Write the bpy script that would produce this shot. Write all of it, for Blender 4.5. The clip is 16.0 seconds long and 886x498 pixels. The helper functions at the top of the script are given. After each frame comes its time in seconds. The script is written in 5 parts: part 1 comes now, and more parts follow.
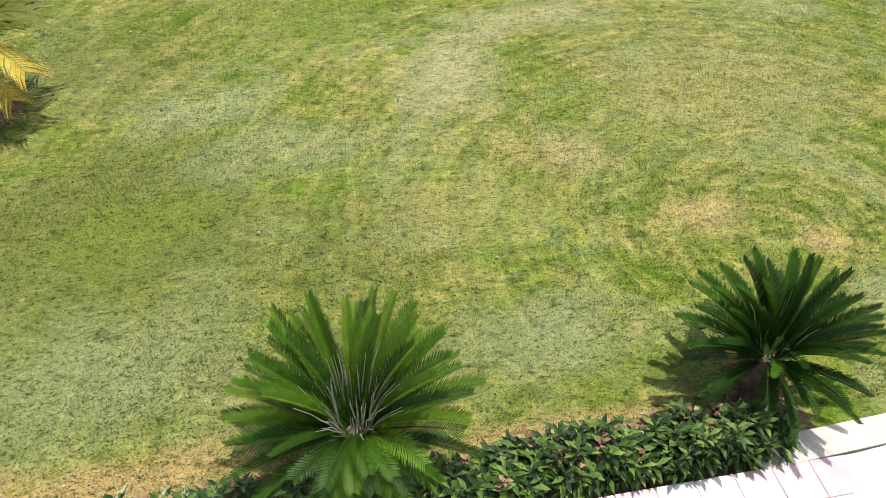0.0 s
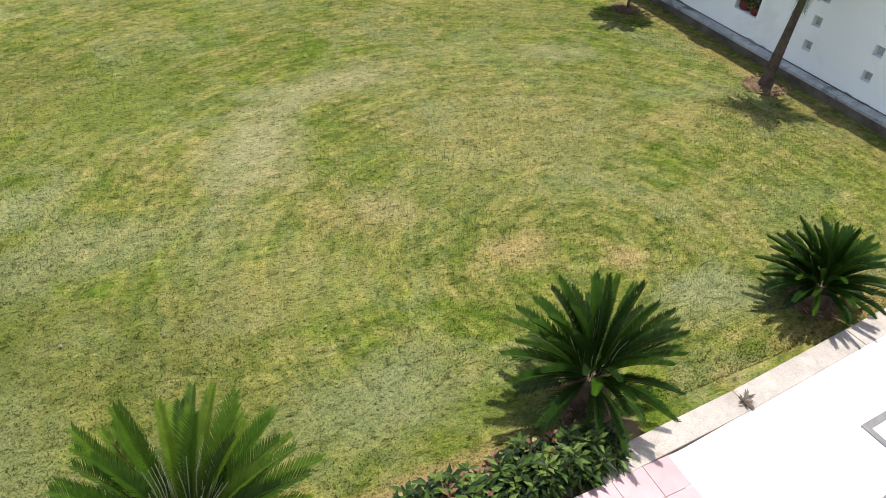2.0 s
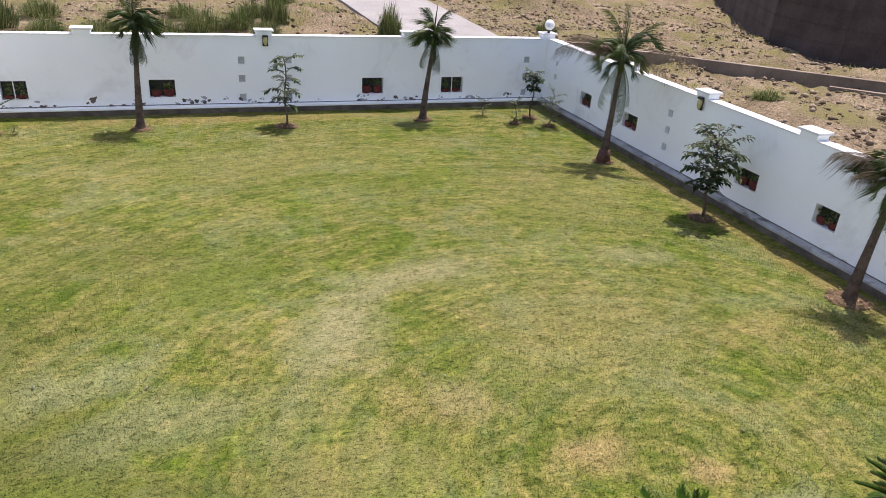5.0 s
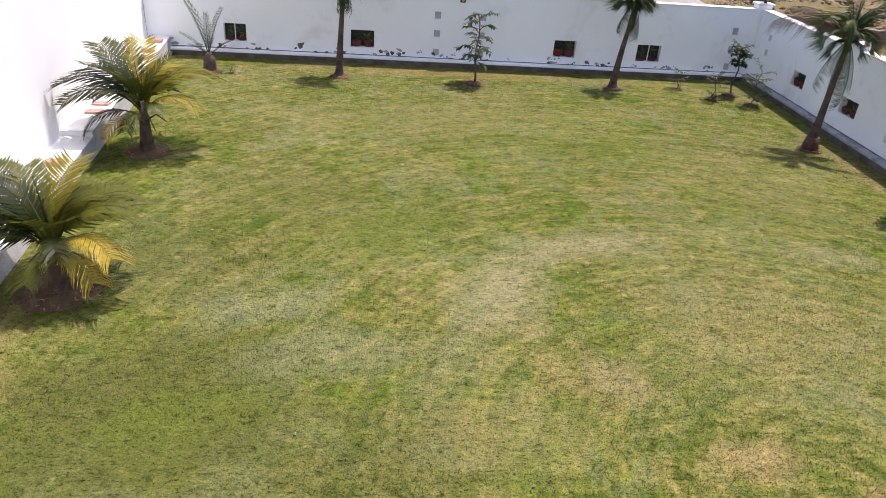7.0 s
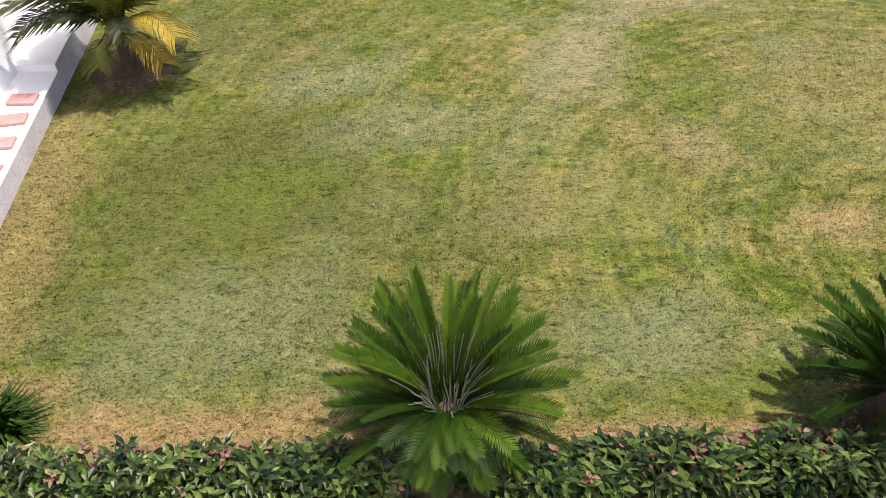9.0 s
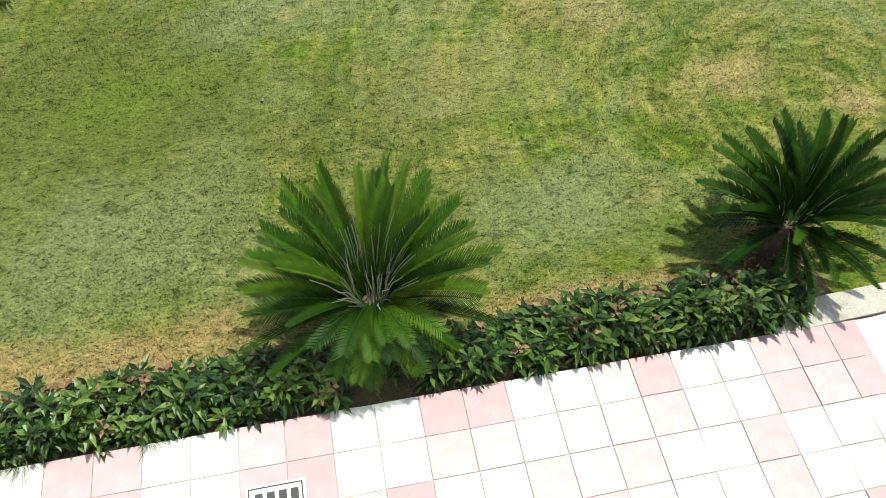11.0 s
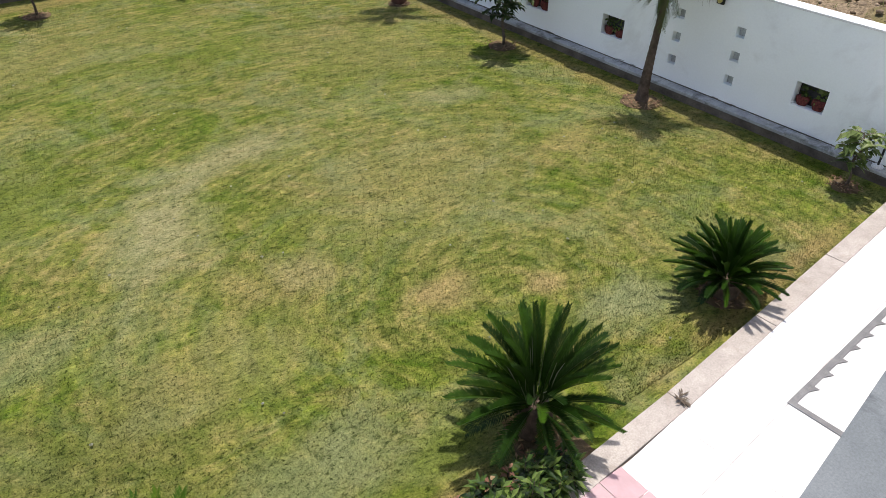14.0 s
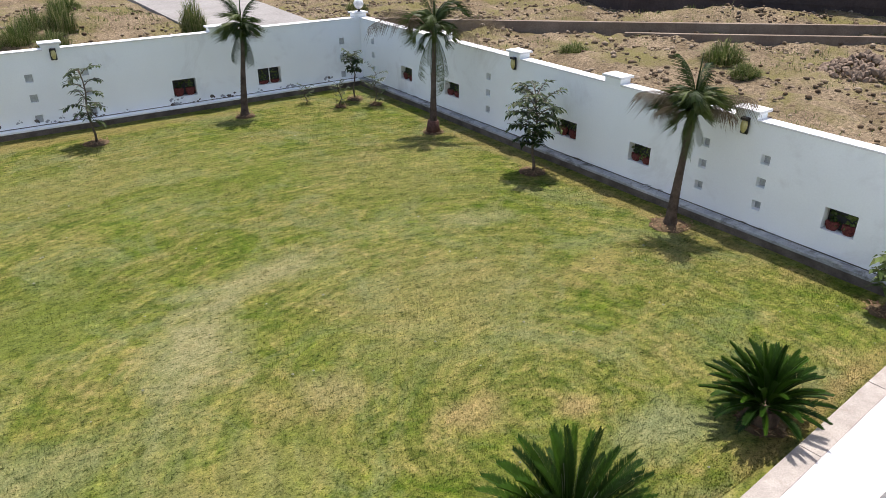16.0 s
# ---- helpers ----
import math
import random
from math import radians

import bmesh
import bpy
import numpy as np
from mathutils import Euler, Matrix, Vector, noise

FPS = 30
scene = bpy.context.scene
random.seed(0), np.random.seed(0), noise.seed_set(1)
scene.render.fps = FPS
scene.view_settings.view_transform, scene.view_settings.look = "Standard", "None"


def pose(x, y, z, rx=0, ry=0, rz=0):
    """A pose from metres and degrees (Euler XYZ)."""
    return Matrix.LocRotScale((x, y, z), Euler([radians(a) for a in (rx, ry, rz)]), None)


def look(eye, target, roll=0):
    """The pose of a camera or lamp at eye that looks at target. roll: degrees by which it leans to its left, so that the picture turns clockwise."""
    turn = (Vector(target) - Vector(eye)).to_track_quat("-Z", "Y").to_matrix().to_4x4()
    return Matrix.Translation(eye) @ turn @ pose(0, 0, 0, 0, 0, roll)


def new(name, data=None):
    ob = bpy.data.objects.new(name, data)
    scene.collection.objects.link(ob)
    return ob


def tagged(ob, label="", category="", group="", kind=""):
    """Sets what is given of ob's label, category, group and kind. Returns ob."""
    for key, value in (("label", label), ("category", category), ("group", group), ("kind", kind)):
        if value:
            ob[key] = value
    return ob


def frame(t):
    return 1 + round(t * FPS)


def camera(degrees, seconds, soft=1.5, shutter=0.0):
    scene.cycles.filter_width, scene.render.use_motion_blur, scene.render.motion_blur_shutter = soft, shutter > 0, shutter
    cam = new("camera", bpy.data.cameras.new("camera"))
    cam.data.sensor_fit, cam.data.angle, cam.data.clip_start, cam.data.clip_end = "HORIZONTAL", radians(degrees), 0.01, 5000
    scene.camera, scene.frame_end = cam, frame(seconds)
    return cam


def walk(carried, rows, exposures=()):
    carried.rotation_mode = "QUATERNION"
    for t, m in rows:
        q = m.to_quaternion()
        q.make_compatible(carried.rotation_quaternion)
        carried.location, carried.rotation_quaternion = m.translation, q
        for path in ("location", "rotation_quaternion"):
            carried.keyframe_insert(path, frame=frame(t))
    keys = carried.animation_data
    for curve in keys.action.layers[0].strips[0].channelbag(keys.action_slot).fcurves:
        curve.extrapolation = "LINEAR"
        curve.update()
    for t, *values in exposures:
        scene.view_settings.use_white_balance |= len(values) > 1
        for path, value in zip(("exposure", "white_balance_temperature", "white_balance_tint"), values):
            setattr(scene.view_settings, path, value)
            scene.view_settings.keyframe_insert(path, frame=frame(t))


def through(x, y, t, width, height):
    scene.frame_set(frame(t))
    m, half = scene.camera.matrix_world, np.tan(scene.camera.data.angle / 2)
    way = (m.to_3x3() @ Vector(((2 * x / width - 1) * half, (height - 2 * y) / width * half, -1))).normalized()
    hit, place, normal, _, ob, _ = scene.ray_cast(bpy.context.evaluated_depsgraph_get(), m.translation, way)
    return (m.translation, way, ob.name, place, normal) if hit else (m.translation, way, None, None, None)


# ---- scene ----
cam = camera(64.8, 16.0, 0.7)
PATH = [
    (0, (-0.274, 1.735, 5.295), (0.043, 3.085, 3.853), 3.2),
    (0.5, (-0.054, 1.699, 5.298), (0.353, 2.996, 3.831), 3.6),
    (1, (-0.027, 1.744, 5.315), (0.542, 3.031, 3.894), 5.1),
    (1.5, (-0.002, 1.701, 5.328), (0.671, 2.996, 3.961), 5.7),
    (2, (0.03, 1.669, 5.342), (0.774, 2.997, 4.045), 4.8),
    (2.5, (-0.003, 1.676, 5.402), (0.747, 3.084, 4.195), 3.3),
    (3, (-0.034, 1.671, 5.437), (0.713, 3.166, 4.338), 3.6),
    (3.5, (-0.045, 1.664, 5.467), (0.698, 3.224, 4.459), 3.9),
    (3.7, (-0.044, 1.655, 5.479), (0.705, 3.236, 4.51), 3.7),
    (5.8, (-0.214, 1.667, 5.479), (0.277, 3.402, 4.615), 4.7),
    (6, (-0.152, 1.679, 5.51), (0.28, 3.42, 4.624), 4.7),
    (6.5, (-0.182, 1.694, 5.49), (0.123, 3.449, 4.58), 4.4),
    (7, (-0.221, 1.708, 5.435), (-0.023, 3.437, 4.448), 4.5),
    (7.5, (-0.23, 1.704, 5.404), (-0.137, 3.374, 4.308), 4.1),
    (8, (-0.235, 1.697, 5.338), (-0.202, 3.258, 4.089), 2.3),
    (8.5, (-0.248, 1.688, 5.299), (-0.26, 3.138, 3.922), 0.1),
    (9, (-0.227, 1.755, 5.333), (-0.233, 3.092, 3.846), -1.5),
    (9.2, (-0.206, 1.76, 5.329), (-0.206, 3.069, 3.817), -1.9),
    (11.3, (-0.315, 1.912, 5.157), (-0.042, 2.941, 3.464), 3.2),
    (11.5, (-0.285, 1.951, 5.181), (-0.001, 2.966, 3.481), 3.2),
    (12, (-0.188, 1.961, 5.231), (0.226, 2.999, 3.572), 2.2),
    (12.5, (-0.122, 1.882, 5.264), (0.514, 2.976, 3.715), 1.9),
    (13, (-0.006, 1.771, 5.333), (0.809, 2.963, 3.949), 1.8),
    (13.5, (-0.025, 1.728, 5.385), (0.904, 2.965, 4.118), 1.0),
    (14, (-0.05, 1.697, 5.423), (0.939, 2.965, 4.234), 0.8),
    (14.5, (-0.065, 1.688, 5.443), (0.974, 3.016, 4.367), -0.3),
    (15, (-0.071, 1.664, 5.456), (0.982, 3.048, 4.469), -0.9),
    (15.5, (-0.103, 1.642, 5.444), (0.945, 3.058, 4.497), -0.4),
    (16, (-0.094, 1.631, 5.492), (0.928, 3.096, 4.591), -0.1),
]
EXPOSURES = [
    (0, 0.86, 6500, 5), (0.5, 0.64, 6500, 6), (1.5, 0.60, 6500, 8), (2.5, 0.60, 6500, 16), (3.0, 0.59, 6500, 24), (3.7, 0.59, 6500, 24),
    (6, 0.56, 6500, 18), (7, 0.52, 6500, 24), (7.5, 0.44, 6500, 30), (8, 0.27, 6500, 38), (8.5, 0.34, 6500, 34), (9.0, 0.55, 6500, 24), (9.2, 0.80, 6500, 18),
    (11.3, 0.48, 6500, -10), (12, 0.42, 6500, -14), (12.5, 0.52, 6500, -8), (13, 0.50, 6500, 0), (13.5, 0.32, 6500, 8), (14.5, 0.37, 6500, 14), (16, 0.46, 6500, 14)]
walk(cam, [(t, look(eye, target, roll)) for t, eye, target, roll in PATH], EXPOSURES)

# ---- light ----
SUN_TO = Vector((0.28, 0.26, 1.0)).normalized()
world = bpy.data.worlds.new("world")
scene.world = world
world.use_nodes = True
wn = world.node_tree.nodes
sky = wn.new("ShaderNodeTexSky")
sky.sky_type = "NISHITA"
sky.sun_disc = False
sky.sun_elevation = math.asin(SUN_TO.z)
sky.sun_rotation = math.atan2(SUN_TO.x, SUN_TO.y)
sky.dust_density = 2.0
wn["Background"].inputs["Strength"].default_value = 0.138
world.node_tree.links.new(sky.outputs[0], wn["Background"].inputs["Color"])
sun_data = bpy.data.lights.new("sun", "SUN")
sun_data.energy, sun_data.angle, sun_data.color = 4.6, radians(0.53), (1.0, 0.95, 0.86)
sun = new("sun", sun_data)
sun.matrix_world = look(SUN_TO * 40, (0, 0, 0))


# ---- materials ----
def tree_of(name, rough=0.8, spec=0.3):
    m = bpy.data.materials.new(name)
    m.use_nodes = True
    b = m.node_tree.nodes["Principled BSDF"]
    b.inputs["Roughness"].default_value = rough
    b.inputs["Specular IOR Level"].default_value = spec
    return m, m.node_tree, b


def noise_node(nt, scale, detail=4.0, rough=0.6, distort=0.0, squash=None):
    co = nt.nodes.new("ShaderNodeTexCoord")
    out = co.outputs["Object"]
    if squash:
        mp = nt.nodes.new("ShaderNodeMapping")
        mp.inputs["Scale"].default_value = squash
        nt.links.new(out, mp.inputs["Vector"])
        out = mp.outputs[0]
    n = nt.nodes.new("ShaderNodeTexNoise")
    n.inputs["Scale"].default_value = scale
    n.inputs["Detail"].default_value = detail
    n.inputs["Roughness"].default_value = rough
    n.inputs["Distortion"].default_value = distort
    nt.links.new(out, n.inputs["Vector"])
    return n


def ramp(nt, fac, stops):
    r = nt.nodes.new("ShaderNodeValToRGB")
    el = r.color_ramp.elements
    while len(el) < len(stops):
        el.new(0.5)
    for e, (p, c) in zip(el, stops):
        e.position, e.color = p, (*c, 1.0)
    nt.links.new(fac, r.inputs[0])
    return r.outputs[0]


def mix(nt, fac, a, b, mode="MIX"):
    n = nt.nodes.new("ShaderNodeMix")
    n.data_type, n.blend_type = "RGBA", mode
    for sock, v in ((n.inputs[0], fac), (n.inputs[6], a), (n.inputs[7], b)):
        if isinstance(v, (int, float)):
            sock.default_value = v
        elif isinstance(v, tuple):
            sock.default_value = (*v, 1.0)
        else:
            nt.links.new(v, sock)
    return n.outputs[2]


def bump(nt, b, height, strength=0.4, dist=0.02):
    n = nt.nodes.new("ShaderNodeBump")
    n.inputs["Strength"].default_value, n.inputs["Distance"].default_value = strength, dist
    nt.links.new(height, n.inputs["Height"])
    nt.links.new(n.outputs[0], b.inputs["Normal"])


def surface(name, dark, light, scale=3.0, fine=40.0, rough=0.85, spec=0.2, relief=0.3, dist=0.01, stain=None, stain_scale=1.2, stain_at=(0.55, 0.7), grain=(0.75, 1.1)):
    m, nt, b = tree_of(name, rough, spec)
    big, small = noise_node(nt, scale, 5), noise_node(nt, fine, 4, 0.7)
    c = ramp(nt, big.outputs[0], [(0.3, dark), (0.7, light)])
    g = ramp(nt, small.outputs[0], [(0.3, (grain[0],) * 3), (0.7, (grain[1],) * 3)])
    c = mix(nt, 1.0, c, g, "MULTIPLY")
    if stain:
        s = noise_node(nt, stain_scale, 6, 0.7, 0.5)
        f = ramp(nt, s.outputs[0], [(stain_at[0], (0, 0, 0)), (stain_at[1], (1, 1, 1))])
        c = mix(nt, f, c, stain)
    nt.links.new(c, b.inputs["Base Color"])
    bump(nt, b, small.outputs[0], relief, dist)
    return m


def leaf_material(name, colours, rough=0.45, spec=0.4, island=True, through=0.25):
    m, nt, b = tree_of(name, rough, spec)
    if island:
        r = nt.nodes.new("ShaderNodeNewGeometry").outputs["Random Per Island"]
    else:
        r = nt.nodes.new("ShaderNodeObjectInfo").outputs["Random"]
    n = len(colours)
    c = ramp(nt, r, [(i / max(1, n - 1), k) for i, k in enumerate(colours)])
    g = noise_node(nt, 14.0, 3)
    c = mix(nt, 1.0, c, ramp(nt, g.outputs[0], [(0.3, (0.7, 0.7, 0.7)), (0.7, (1.2, 1.2, 1.2))]), "MULTIPLY")
    nt.links.new(c, b.inputs["Base Color"])
    tr = nt.nodes.new("ShaderNodeBsdfTranslucent")
    nt.links.new(c, tr.inputs["Color"])
    ms = nt.nodes.new("ShaderNodeMixShader")
    ms.inputs[0].default_value = through
    nt.links.new(b.outputs[0], ms.inputs[1])
    nt.links.new(tr.outputs[0], ms.inputs[2])
    nt.links.new(ms.outputs[0], nt.nodes["Material Output"].inputs[0])
    return m


def lawn_material(name="lawn_turf", blades=False):
    m, nt, b = tree_of(name, 0.9, 0.1)
    big = noise_node(nt, 0.30, 4, 0.55, 0.6)
    mid = noise_node(nt, 1.1, 6, 0.70, 1.6)
    streak = noise_node(nt, 1.5, 5, 0.65, 2.6, (0.8, 1.5, 1.0))
    frost = noise_node(nt, 0.6, 7, 0.72, 1.2)
    tan = noise_node(nt, 0.8, 6, 0.68, 1.0)
    fine = noise_node(nt, 42.0, 3, 0.7)
    speck = noise_node(nt, 21.0, 3, 0.7, 0.3, (0.7, 1.2, 1.0))
    c = ramp(nt, big.outputs[0], [(0.36, (0.082, 0.122, 0.012)), (0.50, (0.125, 0.135, 0.034)), (0.64, (0.172, 0.158, 0.066))])
    c2 = ramp(nt, mid.outputs[0], [(0.37, (0.068, 0.108, 0.010)), (0.52, (0.135, 0.14, 0.038)), (0.65, (0.21, 0.178, 0.08))])
    c = mix(nt, 0.6, c, c2)
    c3 = ramp(nt, streak.outputs[0], [(0.36, (0.54, 0.70, 0.44)), (0.52, (1.0, 1.0, 0.97)), (0.66, (1.34, 1.26, 1.30))])
    c = mix(nt, 0.8, c, c3, "MULTIPLY")
    # faint mowing arcs
    cm = nt.nodes.new("ShaderNodeTexCoord")
    mv = nt.nodes.new("ShaderNodeMapping")
    mv.inputs["Location"].default_value = (-4.6, -6.4, 0.0)
    nt.links.new(cm.outputs["Object"], mv.inputs["Vector"])
    wv = nt.nodes.new("ShaderNodeTexWave")
    wv.wave_type, wv.rings_direction = "RINGS", "Z"
    wv.inputs["Scale"].default_value, wv.inputs["Distortion"].default_value = 0.62, 5.0
    wv.inputs["Detail"].default_value, wv.inputs["Detail Scale"].default_value = 4.0, 1.6
    nt.links.new(mv.outputs[0], wv.inputs["Vector"])
    c4 = ramp(nt, wv.outputs[1], [(0.1, (0.78, 0.86, 0.74)), (0.6, (1.05, 1.04, 1.05)), (1.0, (1.2, 1.16, 1.24))])
    c = mix(nt, 0.6, c, c4, "MULTIPLY")
    wf = nt.nodes.new("ShaderNodeTexWave")
    wf.wave_type, wf.rings_direction = "RINGS", "Z"
    wf.inputs["Scale"].default_value, wf.inputs["Distortion"].default_value = 1.9, 7.0
    wf.inputs["Detail"].default_value, wf.inputs["Detail Scale"].default_value = 4.0, 1.2
    nt.links.new(mv.outputs[0], wf.inputs["Vector"])
    c5 = ramp(nt, wf.outputs[1], [(0.0, (0.70, 0.80, 0.66)), (0.5, (1.0, 1.0, 1.0)), (1.0, (1.22, 1.18, 1.22))])
    c = mix(nt, 0.55, c, c5, "MULTIPLY")
    c = mix(nt, ramp(nt, frost.outputs[0], [(0.48, (0, 0, 0)), (0.66, (0.6, 0.6, 0.6))]), c, (0.165, 0.18, 0.10))
    c = mix(nt, ramp(nt, tan.outputs[0], [(0.56, (0, 0, 0)), (0.72, (0.5, 0.5, 0.5))]), c, (0.245, 0.195, 0.09))
    # worn patches, a pale trodden track, and dark patches partly standing for lens falloff
    co = nt.nodes.new("ShaderNodeTexCoord")
    wob = noise_node(nt, 1.7, 4, 0.6)

    def patch(cx, cy, rx, ry, turn, colour, col, power=0.8):
        mp = nt.nodes.new("ShaderNodeMapping")
        mp.vector_type = "TEXTURE"
        mp.inputs["Location"].default_value = (cx, cy, 0)
        mp.inputs["Rotation"].default_value = (0, 0, radians(turn))
        mp.inputs["Scale"].default_value = (rx, ry, 1000)
        nt.links.new(co.outputs["Object"], mp.inputs["Vector"])
        ln = nt.nodes.new("ShaderNodeVectorMath")
        ln.operation = "LENGTH"
        nt.links.new(mp.outputs[0], ln.inputs[0])
        ad = nt.nodes.new("ShaderNodeMath")
        ad.operation = "MULTIPLY_ADD"
        nt.links.new(wob.outputs[0], ad.inputs[0])
        ad.inputs[1].default_value = 1.5
        sb = nt.nodes.new("ShaderNodeMath")
        sb.operation = "SUBTRACT"
        nt.links.new(ln.outputs["Value"], sb.inputs[0])
        sb.inputs[1].default_value = 0.75
        nt.links.new(sb.outputs[0], ad.inputs[2])
        f = ramp(nt, ad.outputs[0], [(0.3, (power,) * 3), (0.65, (power * 0.5,) * 3), (1.0, (0, 0, 0))])
        return mix(nt, f, col, colour)
    for p in PATCHES:
        c = patch(*p[:5], p[5], c, p[6])
    g = ramp(nt, fine.outputs[0], [(0.34, (0.62, 0.66, 0.58)), (0.50, (1.0, 1.0, 1.0)), (0.68, (1.28, 1.26, 1.26))])
    c = mix(nt, 0.75, c, g, "MULTIPLY")
    g2 = ramp(nt, speck.outputs[0], [(0.35, (0.30, 0.35, 0.25)), (0.43, (0.97, 0.97, 0.97)), (0.56, (1.04, 1.04, 1.04)), (0.7, (1.35, 1.32, 1.32))])
    c = mix(nt, 0.9, c, g2, "MULTIPLY")
    clod = noise_node(nt, 6.0, 6, 0.8, 0.8, (0.8, 1.3, 1.0))
    g3 = ramp(nt, clod.outputs[0], [(0.37, (0.36, 0.43, 0.30)), (0.47, (0.98, 0.98, 0.98)), (0.55, (1.05, 1.05, 1.05)), (0.66, (1.5, 1.45, 1.45))])
    c = mix(nt, 0.8, c, g3, "MULTIPLY")
    if blades:
        r = nt.nodes.new("ShaderNodeNewGeometry").outputs["Random Per Island"]
        c = mix(nt, 1.0, c, ramp(nt, r, [(0.0, (0.7, 0.76, 0.66)), (0.6, (1.0, 1.0, 1.0)), (1.0, (1.35, 1.3, 1.35))]), "MULTIPLY")
    c = mix(nt, 1.0, c, (1.0, 0.97, 0.86), "MULTIPLY")
    nt.links.new(c, b.inputs["Base Color"])
    bump(nt, b, fine.outputs[0], 0.7, 0.03)
    return m


# centre, radii, turn, colour and strength of the lawn's patches;
# SHADY mixes darker turf with lens falloff put into the colour
SHADY, STRAW, FROST, PALE, DRY, GREEN, BARE = (0.072, 0.086, 0.022), (0.20, 0.182, 0.08), (0.17, 0.188, 0.11), (0.24, 0.225, 0.14), (0.30, 0.215, 0.12), (0.088, 0.118, 0.018), (0.235, 0.17, 0.085)
PATCHES = [
    (-2.4, 6.6, 3.4, 2.2, 0, SHADY, 0.4),     (-2.8, 7.6, 3.0, 2.0, 25, SHADY, 0.8), (-3.0, 5.6, 2.4, 1.2, 0, SHADY, 0.7), (-3.0, 11.0, 2.0, 1.8, 0, SHADY, 0.5), (0.6, 5.4, 2.4, 0.8, 0, SHADY, 0.5), (-1.6, 13.0, 2.2, 1.4, 0, SHADY, 0.35), (5.2, 9.2, 2.6, 1.6, 20, STRAW, 0.45), (7.6, 14.0, 2.2, 2.6, 0, STRAW, 0.35), (1.0, 17.5, 4.5, 1.6, 0, STRAW, 0.4),
    (1.75, 10.1, 1.5, 0.85, 65, PALE, 0.65), (3.2, 11.45, 2.0, 0.65, 12, PALE, 0.5), (0.9, 8.5, 1.2, 0.9, 30, PALE, 0.15), (0.0, 6.8, 1.8, 1.0, 20, SHADY, 0.45), (5.6, 5.3, 1.0, 0.55, -10, FROST, 0.7),
    (7.4, 11.3, 1.3, 0.5, -20, PALE, 0.5), (1.4, 5.4, 1.3, 0.7, 10, FROST, 0.42), (-2.4, 5.6, 1.9, 1.0, 10, FROST, 0.42), (1.4, 7.2, 1.5, 0.9, 20, STRAW, 0.45), (-0.6, 8.6, 1.6, 0.8, 15, FROST, 0.4), (-1.6, 9.6, 1.3, 0.6, 20, FROST, 0.5),
    (3.95, 6.8, 0.6, 0.42, -30, DRY, 0.55), (5.0, 6.2, 0.36, 0.26, -20, DRY, 0.5), (2.6, 8.2, 1.0, 0.7, 0, DRY, 0.3), (7.9, 8.6, 1.0, 0.6, 20, DRY, 0.35),
    (0.0, 12.0, 1.9, 1.1, 50, GREEN, 0.75), (2.6, 4.95, 1.1, 0.3, 12, GREEN, 0.7), (4.4, 15.8, 2.2, 0.9, 10, GREEN, 0.5), (-2.3, 7.5, 1.3, 0.6, 20, GREEN, 0.6),
    (-2.4, 4.55, 2.4, 0.36, 0, BARE, 0.85), (1.6, 4.45, 1.6, 0.2, 3, BARE, 0.8), (-4.75, 7.2, 0.65, 3.6, 4, BARE, 0.5), (-3.9, 4.9, 0.5, 0.4, 0, BARE, 0.8),
    (7.5, 4.5, 3.0, 0.2, 4, BARE, 0.6), (10.3, 12.0, 0.35, 9.0, 0, BARE, 0.45), (2.0, 21.2, 8.0, 0.5, 0, BARE, 0.45),
]

